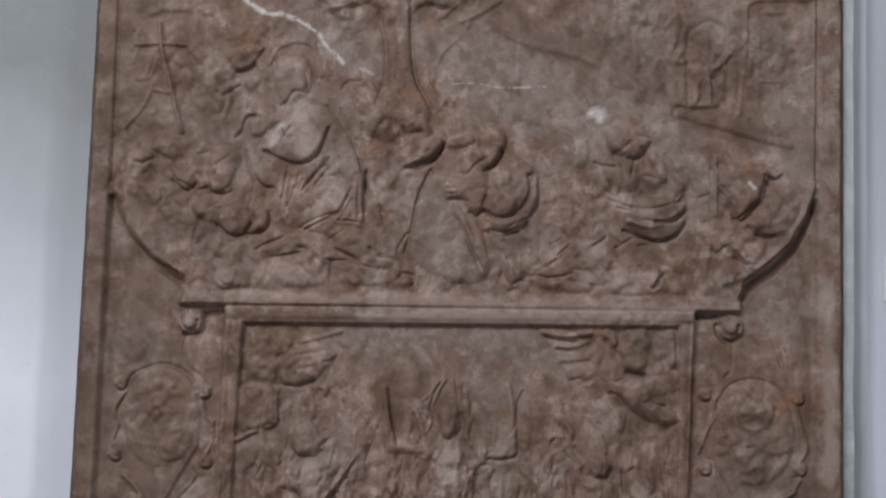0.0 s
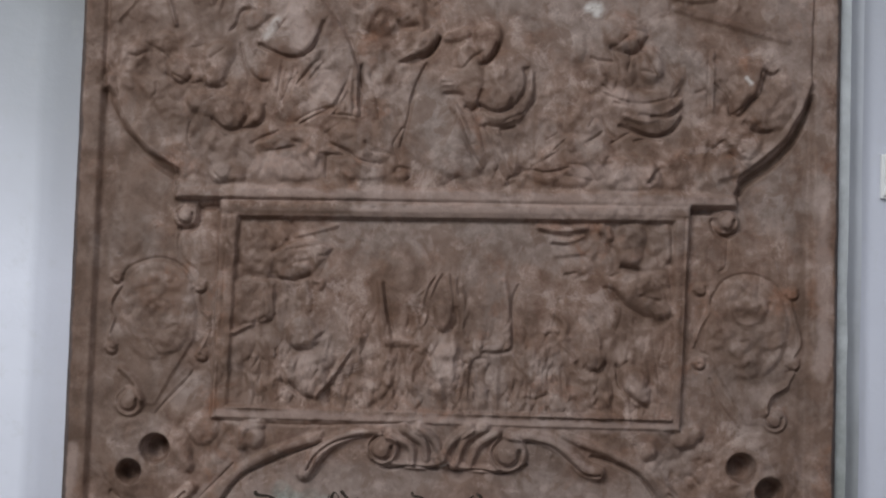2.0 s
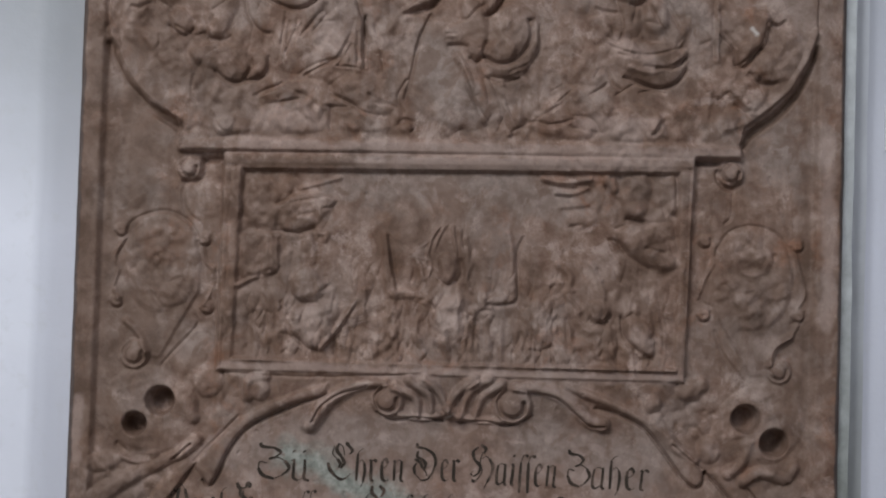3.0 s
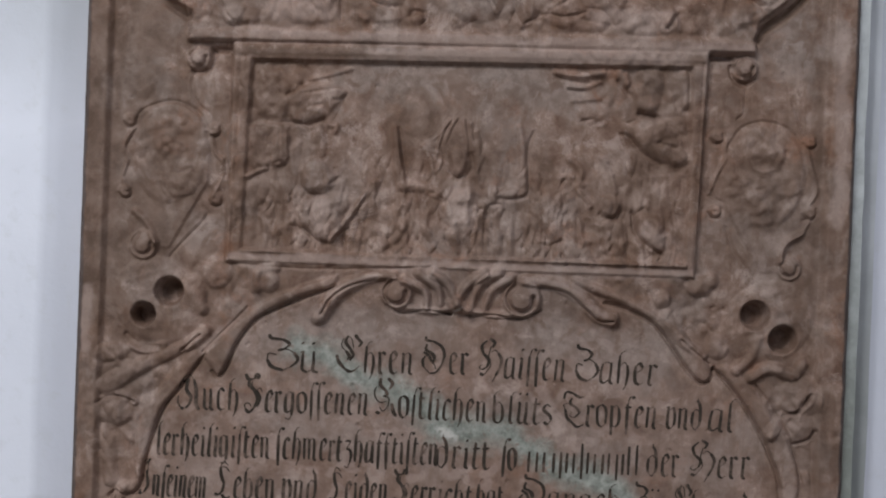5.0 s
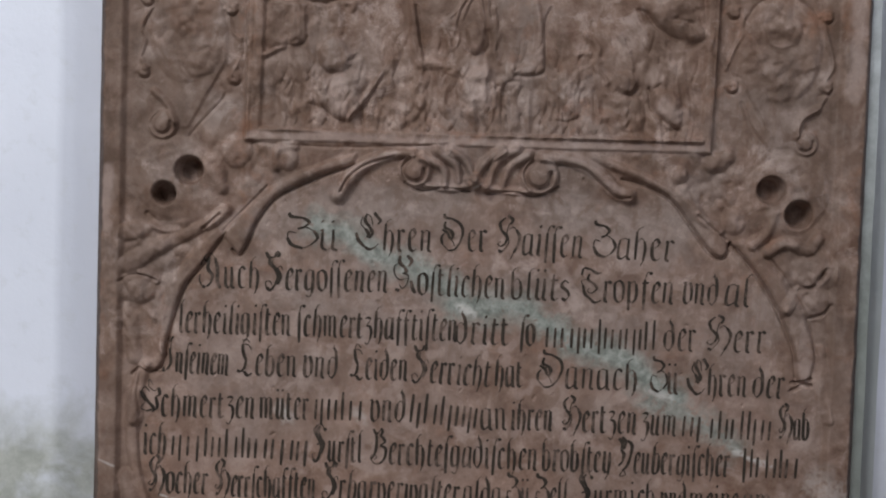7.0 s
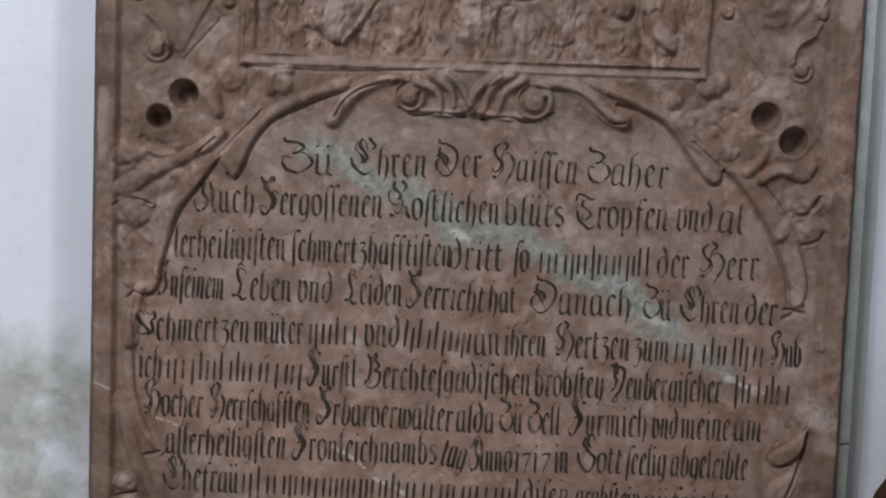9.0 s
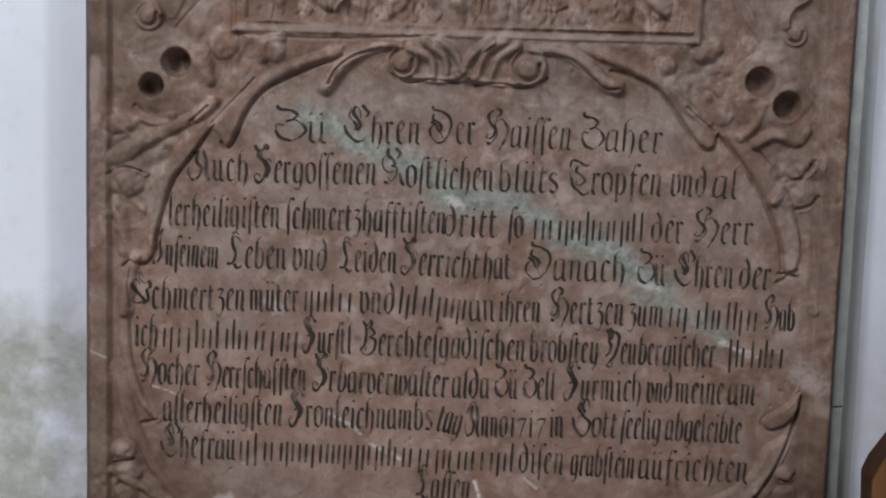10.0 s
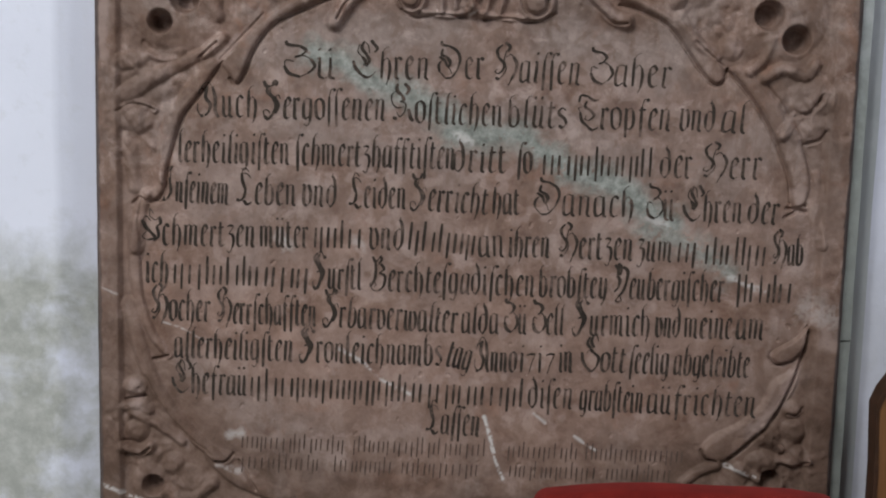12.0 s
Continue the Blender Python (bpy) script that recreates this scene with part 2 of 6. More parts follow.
def curve_of(p, per=5):
    if len(p) < 3:
        return p
    q = np.vstack([2 * p[0] - p[1], p, 2 * p[-1] - p[-2]])
    out = []
    for a, b, c, d in zip(q[:-3], q[1:-2], q[2:-1], q[3:]):
        for k in range(per):
            t = k / per
            out.append(0.5 * (2 * b + (c - a) * t + (2 * a - 5 * b + 4 * c - d) * t * t + (3 * b - a - 3 * c + d) * t ** 3))
    return np.array(out + [p[-1]])


def window_of(lo, hi, pad):
    a = max(0, int((lo[0] - pad - X0) / STEP)), min(NX, int((hi[0] + pad - X0) / STEP) + 2)
    b = max(0, int((lo[1] - pad - Z0) / STEP)), min(NZ, int((hi[1] + pad - Z0) / STEP) + 2)
    return (slice(*b), slice(*a)) if a[0] < a[1] and b[0] < b[1] else None


def distance(line, pad):
    """Distance to a polyline and the share of its length at the nearest point, in the window round it."""
    w = window_of(line.min(0), line.max(0), pad)
    if w is None:
        return None, None, None
    gx, gz = GX[w], GZ[w]
    best, along = np.full(gx.shape, 9.0, np.float32), np.zeros(gx.shape, np.float32)
    lens = np.hypot(*np.diff(line, axis=0).T)
    total, run = max(lens.sum(), 1e-6), 0.0
    for a, b, n in zip(line[:-1], line[1:], lens):
        d = b - a
        k = np.clip(((gx - a[0]) * d[0] + (gz - a[1]) * d[1]) / max(n * n, 1e-9), 0, 1)
        dist = np.hypot(gx - a[0] - k * d[0], gz - a[1] - k * d[1])
        near = dist < best
        best[near], along[near] = dist[near], ((run + k * n) / total)[near]
        run += n
    return w, best, along


def inside(poly, w):
    gx, gz = GX[w], GZ[w]
    hit = np.zeros(gx.shape, bool)
    for (x1, z1), (x2, z2) in zip(poly, np.roll(poly, -1, 0)):
        if z1 != z2:
            hit ^= ((z1 > gz) != (z2 > gz)) & (gx < (x2 - x1) * (gz - z1) / (z2 - z1) + x1)
    return hit


def signed(poly, pad):
    w, d, _ = distance(np.vstack([poly, poly[:1]]), pad)
    return w, np.where(inside(poly, w), d, -d)


def raise_to(w, f):
    """Let the piece at hand rise to f, melting into what it already is."""
    p = np.maximum(LAYER[w], 0)
    LAYER[w] = np.where(f > 0, (p ** 4 + f ** 4) ** 0.25 + np.minimum(LAYER[w], 0), LAYER[w])


def softened(a, times=1):
    for _ in range(times):
        a = a.copy()
        a[1:-1] = 0.25 * a[:-2] + 0.5 * a[1:-1] + 0.25 * a[2:]
        a[:, 1:-1] = 0.25 * a[:, :-2] + 0.5 * a[:, 1:-1] + 0.25 * a[:, 2:]
    return a


def ridge(text, wide, high, start=1.0, end=1.0, sharp=0.65, straight=False):
    """A rounded bead along a curve; half width and height in millimetres, tapering by start and end."""
    line = pts(text) if straight else curve_of(pts(text))
    w, d, s = distance(line, wide / 1000 * max(start, end, 1))
    if w is None:
        return
    k = start + (end - start) * s
    f = np.clip(1 - (d / (wide / 1000 * k)) ** 2, 0, 1) ** sharp
    raise_to(w, high / 1000 * f * (0.4 + 0.6 * np.minimum(k, 1)))


def blob(text, rx, rz, high, turn=0.0, sharp=0.7):
    """A rounded boss; half sizes and height in millimetres, turned clockwise by degrees."""
    for cx, cz in pts(text):
        pad = max(rx, rz) / 1000
        w = window_of((cx, cz), (cx, cz), pad)
        if w is None:
            continue
        c, s = math.cos(radians(turn)), math.sin(radians(turn))
        u, v = (GX[w] - cx), (GZ[w] - cz)
        q = ((u * c - v * s) / rx * 1000) ** 2 + ((u * s + v * c) / rz * 1000) ** 2
        raise_to(w, high / 1000 * np.clip(1 - q, 0, 1) ** sharp)


def plate(text, high, bevel=2.0, smooth=False):
    """A raised field with bevelled edges."""
    poly = curve_of(pts(text)) if smooth else pts(text)
    w, sd = signed(poly, 0.004)
    f = np.clip(sd / bevel * 1000, 0, 1)
    np.maximum(LAYER[w], high / 1000 * f * f * (3 - 2 * f), out=LAYER[w])


def body(text, high, soft):
    """A rounded volume inside an outline, falling off over soft millimetres."""
    poly = curve_of(np.vstack([pts(text), pts(text)[:1]]), 4)
    w, sd = signed(poly[:-1], 0.004)
    f = np.clip(sd / soft * 1000, 0, 1)
    raise_to(w, 0.85 * high / 1000 * np.clip(1 - (1 - f) ** 2, 0, 1) ** 0.8)


def wash(field, text, wide, strength, seed):
    """A soft-edged uneven patch along a curve."""
    w, d, _ = distance(curve_of(pts(text)), wide / 1000 * 1.5)
    seed = 60 + seed % 5
    n = smooth_noise(0.02, 0.02, 0, seed)[w] * 0.6 + smooth_noise(0.007, 0.007, 0, seed + 1)[w] * 0.4
    f = np.clip(1.3 * n + 0.55 - d / (wide / 1000), 0, 1)
    np.maximum(field[w], f * f * (3 - 2 * f) * strength, out=field[w])


def cut(text, wide, deep, end=1.0, target=None, sharp=1.0, straight=False):
    """A groove along a curve, cut into the piece at hand, or into all that stands."""
    line = pts(text) if straight else curve_of(pts(text))
    w, d, s = distance(line, wide / 1000)
    if w is None:
        return
    k = 1 + (end - 1) * s
    f = np.clip(1 - (d / (wide / 1000 * k)) ** 2, 0, 1) ** sharp
    field = LAYER if target is None else target
    field[w] -= deep / 1000 * f * k


def hole(text, r, deep):
    for cx, cz in pts(text):
        w = window_of((cx, cz), (cx, cz), r / 1000 * 1.4)
        d = np.hypot(GX[w] - cx, GZ[w] - cz) / (r / 1000)
        HEIGHT[w] -= deep / 1000 * np.clip((1.12 - d) / 0.35, 0, 1) ** 0.7


def vein(field, text, wide, strength=1.0, rough=0.5, seed=3):
    line = curve_of(pts(text))
    w, d, s = distance(line, wide / 1000 * 2.2)
    seed = 3 + seed % 8
    n = smooth_noise(0.008, 0.008, 0, seed)[w] * 0.6 + smooth_noise(0.025, 0.025, 0, seed + 1)[w] * 0.6
    width = wide / 1000 * (1 - rough + rough * 2.2 * n)
    f = np.clip((width - d) / (width * 0.8 + 1e-5), 0, 1) * strength
    grain = smooth_noise(0.003, 0.003, 0, seed + 2)[w] * 0.5 + smooth_noise(0.009, 0.006, 0.6, seed + 3)[w] * 0.5
    f = f * np.clip((grain - 0.5 + 0.52 * (1.4 - rough)) / 0.28, 0, 1)
    np.maximum(field[w], f, out=field[w])


CHISEL = (0.55 * (smooth_noise(0.008, 0.024, 0.5, 11) + smooth_noise(0.022, 0.007, 0.3, 12) + 0.5 * smooth_noise(0.0045, 0.009, -0.4, 13) - 1.25)).astype(np.float32)


def done(name, label="", least=0.8, rough=0.0):
    """Lay the piece at hand on the slab as a carved part of its own."""
    global LAYER
    if rough:
        LAYER = softened(LAYER, 1)
        LAYER += np.where(LAYER > 0.0008, np.clip(LAYER / 0.006, 0, 1) * CHISEL * rough / 1000, 0).astype(np.float32)
    HEIGHT[:] += LAYER
    PIECES.append((name, label))
    PIECE[LAYER > least / 1000] = len(PIECES) - 1
    LAYER = np.zeros_like(GX)


# plain band round the slab, its outer arris rounded and chipped
edge = np.minimum(np.minimum(GX - X0, X1 - GX), np.minimum(GZ - Z0, Z1 - GZ))
inner = np.minimum(np.minimum(GX + 0.487, 0.489 - GX), np.minimum(GZ - 0.585, 2.275 - GZ))
LAYER = (0.009 * np.clip(-inner / 0.007 + 0.2, 0, 1)).astype(np.float32)
done("border_band", "worn marble band round the slab")
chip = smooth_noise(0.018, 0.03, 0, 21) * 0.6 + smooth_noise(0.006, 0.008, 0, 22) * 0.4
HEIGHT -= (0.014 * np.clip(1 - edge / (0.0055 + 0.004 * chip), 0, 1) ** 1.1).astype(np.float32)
# uneven dark band along the outer arris
DARKEDGE[:] = np.clip((0.0095 + 0.005 * (chip - 0.5) - edge) / 0.003, 0, 1) * np.clip(0.7 + 0.9 * smooth_noise(0.03, 0.09, 0, 23), 0, 1)

# upper scene: its raised field with the curved lower corners
plate("-491,2290 -486,1865 -478,1832 -458,1795 -428,1766 -388,1746 -387,1702 389,1713 390,1757 414,1775 451,1808 476,1850 490,1890 492,2290", 9, 3)
done("upper_panel", "raised marble field of the upper carved scene")
ridge("-481,1865 -473,1829 -453,1793 -423,1765 -388,1747", 9, 7)
done("rim", "raised curved rim of the upper scene")
ridge("388,1758 411,1774 447,1807 473,1850 486,1891", 8, 6)
done("rim", "raised curved rim of the upper scene")
# cornice over the middle scene
plate("-378,1719 -308,1725 313,1734 389,1732 389,1713 -387,1702", 5, 5)
ridge("-292,1715 313,1724", 8, 3.5)
done("cornice", "pale worn marble cornice", rough=1.2)
# middle scene: framed panel
plate("-324,1704 325,1715 316,1405 128,1404 -104,1404 -325,1404", 13, 2.5)
plate("-324,1704 325,1715 323,1697 -322,1684", 15, 3)
done("panel_frame", "moulded marble frame of the middle scene", rough=1.0)
# the ground rises towards the frame's foot
(xa, za), (xb, zb) = pts("-325,1404 316,1405")
below = za + (GX - xa) / (xb - xa) * (zb - za) - GZ
rise = 0.0095 * np.clip(1 - below / 0.075, 0, 1) * (below > -0.004) * np.clip((GX - xa + 0.005) / 0.03, 0, 1) * np.clip((xb - GX + 0.005) / 0.03, 0, 1)
HEIGHT[:] = np.maximum(HEIGHT, rise)
w, sd = signed(pts("-298,1682 304,1694 304,1423 128,1422 -104,1419 -305,1421"), 0.002)
f = np.clip(sd / 0.004, 0, 1)
HEIGHT[w] = HEIGHT[w] * (1 - f) + 0.003 * f
PIECES.append(("middle_panel", "sunk marble ground of the middle scene"))
PIECE[w][sd > 0.002] = len(PIECES) - 1
for line in ("-311,1685 -316,1413", "316,1699 312,1418"):
    cut(line, 1.6, 2.2, target=HEIGHT, straight=True)
# -- upper scene: hills, tree, architecture --
ridge("27,2116 58,2095 85,2082 126,2074 165,2062 195,2049", 9, 4, 0.7, 0.5)
ridge("195,2049 219,2033 252,2023 280,1994", 12, 4)
ridge("296,1989 328,1981 364,1972 410,1959 453,1949", 9, 6, 0.7, 0.6)
blob("241,2017 269,1988", 22, 14, 4)
done("hill_line", "low carved ridge of hills", rough=2.5)
body("-130,2187 -80,2188 -80,2117 -79,2075 -71,2027 -47,1984 -62,1954 -95,1967 -122,1977 -115,2026 -115,2074 -124,2116", 9, 13)
ridge("-103,2013 -114,1987 -128,1962 -135,1936", 14, 9, 1, 0.4)
ridge("-90,2014 -72,1989 -61,1969 -53,1949", 12, 8, 1, 0.4)
ridge("-108,2111 -119,2129 -140,2139 -165,2133 -190,2124", 9, 9, 1, 0.5)
ridge("-91,2112 -79,2130 -59,2141 -36,2134", 9, 9, 1, 0.6)
ridge("-101,2122 -102,2143 -101,2184", 13, 10)
cut("-80,2116 -78,2075 -70,2027 -47,1985", 2.2, 3)
cut("-116,2101 -109,2054 -110,2013", 2, 2.5)
cut("-102,2106 -96,2065 -98,2024", 2, 2)
done("tree_trunk", "carved tree trunk with spreading branches", rough=2.0)
blob("-192,2127 -174,2119 -203,2137 -180,2140", 17, 12, 7, 15)
blob("-40,2124 -28,2137 -13,2150 -49,2144", 16, 12, 7, -20)
blob("-161,2161 -121,2178 -80,2174 -39,2170 -191,2166", 24, 17, 8, 10)
cut("-211,2134 -190,2128 -165,2134", 1.6, 4)
cut("-53,2131 -33,2126 -15,2140", 1.6, 4)
done("tree_crown", "carved leafy crown of the tree", rough=5.0)
ridge("-119,1972 -99,1970 -73,1963 -55,1954", 12, 6)
blob("-113,1952 -88,1963 -65,1938 -122,1921", 22, 17, 7)
blob("-82,1912 -100,1876 -117,1916", 20, 26, 5, 20)
cut("-86,1957 -78,1949 -60,1952", 4, 7)
ridge("-41,2051 -34,2067 -14,2086", 3.5, 4, 0.8, 0.5)
ridge("-46,2046 -46,2015 -39,1985 -29,1998", 3, 3)
ridge("-11,2111 11,2121 43,2143", 5, 5, 0.6, 1)
done("rock", "carved rocks and twigs under the tree", rough=2.5)
# niche, wall and column of the carved building
ridge("304,1994 303,2094 312,2117 338,2131 364,2119 372,2093 374,1999", 5, 2.6)
cut("309,2000 310,2094 322,2114 339,2122 358,2112 364,2090 365,2002", 2.2, 2)
done("niche_arch", "small carved arched niche", rough=1.0)
blob("328,2064", 22, 28, 8)
blob("330,2089", 12, 12, 10)
ridge("298,2077 295,2063 322,2067", 5, 6)
ridge("322,2050 347,2056 366,2074", 5, 7)
ridge("322,2036 320,2006", 5, 5)
ridge("338,2037 340,2005", 5, 6)
ridge("293,2004 323,2001 350,2004", 4, 5)
cut("328,2056 336,2042 347,2041", 2, 4)
done("niche_ornament", "plain small ornament in the niche", rough=2.5)
ridge("391,2147 390,2074 381,1989", 2.6, 4, straight=True)
ridge("391,2148 414,2156 482,2159", 4, 5)
ridge("485,2161 488,2077 488,1978", 3, 1.5)
ridge("406,2139 409,2092 407,1998", 3, 2)
ridge("408,2039 439,2040", 3, 3)
ridge("414,2137 442,2138", 3, 3)
ridge("439,2040 439,1993", 2.5, 2)
ridge("483,2061 469,2052", 4, 3)
done("carved_wall", "carved wall with column and cornice", rough=1.5)
ridge("209,2152 207,2113", 2.2, 2.5)
done("carved_tower", "shallow carved tower of a far town", rough=2.0)
ridge("235,2097 238,2050", 3, 3)
done("carved_tower", "shallow carved tower of a far town", rough=2.0)
ridge("272,2154 294,2121 289,2093", 6, 4)
done("carved_tower", "shallow carved tower of a far town", rough=2.0)
ridge("147,2139 153,2100", 5, 2.5)
done("carved_tower", "shallow carved tower of a far town", rough=2.0)
ridge("73,2076 72,2012", 2.5, 2)
done("carved_tower", "shallow carved tower of a far town", rough=2.0)
ridge("239,2153 251,2120 267,2132", 7, 3)
done("carved_tower", "shallow carved tower of a far town", rough=2.0)

# -- upper scene: cross and rocks on the dark side --
ridge("-463,2064 -429,2067 -394,2066", 2.8, 6, straight=True)
ridge("-431,2096 -427,2060 -411,2004 -393,1943", 3.6, 7, straight=True)
ridge("-434,2001 -414,1998", 2.6, 5)
done("carved_cross", "thin carved cross")
ridge("-438,2049 -448,2021 -460,2015", 2.2, 3.5)
ridge("-432,2047 -440,2021 -455,2014", 2, 3)
ridge("-435,2011 -448,1977 -472,1947", 2.2, 4)
ridge("-466,2038 -460,2059", 2, 3)
ridge("-393,2038 -382,2005 -365,1980 -373,2031", 7, 3)
ridge("-382,2113 -378,2082 -369,2051", 4, 3)
ridge("-443,2111 -425,2117 -392,2118 -362,2114", 6, 4)
ridge("-345,1975 -336,2006 -319,2014", 5, 4)
ridge("-335,1965 -328,1996", 3, 4)
done("carved_drapery", "carved ribbons and rock streaks", rough=3.0)
body("-336,2051 -323,2062 -302,2066 -285,2064 -293,2042 -314,2030 -330,2038", 8, 7)
body("-311,2025 -289,2023 -292,2009 -299,2001 -310,2012", 6, 6)
cut("-330,2043 -317,2057 -304,2063", 1.8, 3)
cut("-321,2029 -303,2035 -293,2047 -285,2062", 2.6, 6)
cut("-343,1992 -331,2000 -318,2010", 1.8, 4)
cut("-340,1970 -330,1989", 1.5, 3)
done("carved_cloud", "small carved cloud", rough=2.5)
# -- kneeling robed figure --
body("-255,1991 -224,2001 -188,1983 -159,1944 -140,1897 -130,1822 -170,1821 -213,1815 -248,1818 -259,1862 -270,1901 -282,1923 -269,1961", 9, 20)
body("-270,2043 -251,2057 -228,2054 -214,2032 -218,2005 -234,1987 -255,1984 -267,2005", 13, 13)
body("-276,1920 -269,1952 -239,1974 -206,1975 -185,1958 -191,1926 -214,1905 -242,1905", 12, 14)
body("-304,1959 -279,1976 -260,1964 -273,1946 -295,1939", 9, 8)
body("-172,1873 -152,1881 -140,1856 -144,1825 -165,1824", 10, 8)
body("-235,1887 -204,1895 -180,1872 -186,1839 -225,1825 -240,1855", 10, 16)
ridge("-274,2043 -266,2063 -243,2075 -217,2071 -204,2047 -207,2018", 2.6, 4.5)
cut("-280,1921 -258,1911 -237,1904 -216,1906 -201,1919 -189,1940 -184,1959", 2.0, 2.5)
cut("-270,1949 -258,1960", 1.5, 5)
cut("-253,1937 -242,1953", 1.5, 5)
cut("-257,1982 -248,1989 -238,2003 -221,2002", 2.2, 6)
cut("-225,2028 -220,2014 -224,2006", 2.0, 5)
cut("-203,2055 -202,2039 -210,2018", 1.5, 4)
cut("-317,1938 -309,1947 -303,1966 -284,1967", 3.0, 7)
cut("-173,2010 -165,2020 -149,2022", 2.6, 4)
cut("-244,1898 -249,1853 -254,1828", 1.7, 4)
cut("-228,1888 -230,1868 -246,1831", 1.7, 4)
cut("-218,1871 -206,1888 -194,1901", 1.6, 5)
cut("-199,1886 -178,1887", 1.4, 4)
cut("-160,1859 -168,1842 -173,1832", 2.2, 6)
cut("-150,1890 -155,1864 -154,1831", 1.5, 4)
cut("-135,1896 -137,1865 -136,1837", 2.4, 6)
cut("-129,1868 -129,1829", 1.5, 3)
cut("-174,1981 -153,1935 -137,1885 -128,1822", 2.0, 4)
cut("-280,1911 -290,1870 -296,1830", 1.8, 3)
done("carved_figure", "plain kneeling figure carved in relief", rough=3.2)
# -- crouching group below the cross --
body("-422,1925 -409,1934 -393,1929 -390,1910 -402,1905 -418,1907", 8, 8)
body("-407,1891 -392,1902 -376,1892 -372,1871 -382,1860 -398,1873", 9, 8)
body("-355,1909 -340,1922 -314,1921 -308,1905 -318,1883 -325,1867 -343,1861 -354,1874", 12, 12)
body("-374,1855 -348,1853 -311,1852 -295,1844 -291,1821 -298,1802 -319,1801 -335,1814 -356,1819 -375,1829", 11, 14)
body("-295,1844 -279,1847 -266,1835 -267,1816 -283,1804 -296,1805 -289,1821", 9, 9)
body("-435,1872 -408,1867 -382,1855 -375,1829 -356,1808 -365,1784 -392,1797 -414,1822 -434,1848", 7, 14)
body("-468,1910 -435,1917 -431,1896 -448,1874 -444,1842 -466,1865", 6, 10)
cut("-455,1899 -444,1897 -431,1904", 2.4, 6)
cut("-404,1875 -393,1865 -382,1861 -371,1870", 2.4, 6)
cut("-355,1865 -345,1858 -330,1859", 2.6, 6)
cut("-344,1897 -334,1904 -325,1910", 1.6, 5)
cut("-371,1912 -361,1914 -353,1918", 1.5, 4)
cut("-338,1814 -322,1801 -303,1801 -291,1818", 2.8, 8)
cut("-296,1803 -280,1805 -267,1817 -266,1835", 2.4, 7)
cut("-416,1862 -415,1849 -423,1838", 2.6, 4)
cut("-336,1836 -321,1841", 1.8, 3)
cut("-399,1893 -390,1901", 1.5, 3)
done("carved_figure", "plain crouching group carved in relief", rough=4.4)
body("-225,1815 -187,1831 -131,1826 -114,1798 -91,1777 -107,1762 -163,1783 -180,1799 -208,1808", 8, 12)
body("-285,1782 -252,1797 -220,1806 -186,1802 -179,1774 -189,1738 -239,1731 -264,1747 -262,1772", 8, 14)
body("-174,1766 -146,1772 -107,1760 -98,1740 -161,1738", 6, 10)
body("-339,1744 -314,1756 -289,1746 -294,1729 -333,1728", 5, 8)
blob("-76,1745", 11, 10, 7)
blob("-273,1886", 18, 18, 5)
cut("-223,1814 -204,1825 -178,1836", 1.9, 6)
cut("-284,1782 -269,1790 -253,1797", 2.0, 6)
cut("-227,1788 -213,1786", 1.9, 5)
cut("-261,1772 -243,1774 -223,1780", 2.2, 6)
cut("-188,1770 -157,1769", 2.4, 6)
cut("-174,1784 -152,1776 -135,1764 -105,1759", 2.2, 6)
cut("-183,1798 -164,1812", 1.5, 4)
cut("-126,1788 -113,1780 -93,1775", 1.7, 5)
cut("-179,1769 -178,1738", 2.6, 4)
cut("-246,1769 -242,1736", 1.9, 3)
cut("-87,1746 -79,1755 -65,1753", 1.9, 5)
done("carved_hem", "carved robe hem and uneven ground", rough=2.4)
ridge("-375,1746 -372,1777 -350,1752 -324,1747", 14, 5)
ridge("-436,1795 -412,1770 -377,1777", 14, 5)
ridge("-331,1783 -315,1768 -324,1737", 12, 5)
done("carved_ground", "carved uneven ground strip", rough=4.0)
ridge("264,1750 272,1767 280,1745", 6, 6)
ridge("318,1785 335,1752 378,1770", 14, 5)
ridge("340,1808 335,1758", 5, 5)
ridge("362,1814 389,1787 406,1779", 7, 6)
cut("378,1798 395,1782 409,1781", 2, 5)
done("carved_ground", "carved uneven ground strip", rough=4.0)
# -- smooth boulder and reaching arm --
plate("-38,1902 -62,1862 -75,1814 -63,1767 -20,1745 23,1742 41,1778 16,1833 -15,1855 -24,1895", 3.5, 9, smooth=True)
done("boulder", "smooth grey carved boulder")
body("-64,1923 -49,1945 -33,1948 -30,1935 -41,1921 -59,1910 -79,1901 -80,1909", 12, 8)
cut("-79,1903 -56,1909 -40,1916 -29,1937", 2.8, 9)
done("carved_cloth", "carved cloth over the boulder", rough=1.8)
# -- stooping figure --
body("14,1947 29,1960 50,1962 59,1948 54,1926 46,1913 36,1903 23,1923", 16, 11)
body("-30,1932 -18,1946 9,1954 17,1947 9,1936 -12,1931", 9, 6)
body("-9,1919 9,1936 23,1917 34,1897 34,1870 30,1844 12,1846 -7,1861 -23,1860 -29,1881 -8,1895", 12, 14)
body("36,1897 52,1918 78,1922 99,1904 108,1872 101,1840 80,1819 54,1815 30,1836 32,1870", 14, 20)
body("32,1857 47,1873 68,1876 77,1861 69,1842 48,1839", 19, 11)
ridge("-7,1842 4,1822 13,1801", 6, 9)
body("-44,1774 -1,1808 65,1805 85,1778 75,1739 22,1754 -26,1731", 7, 14)
ridge("54,1810 61,1777 67,1739", 4, 8)
cut("-6,1896 5,1895 20,1912 31,1918", 2.2, 6)
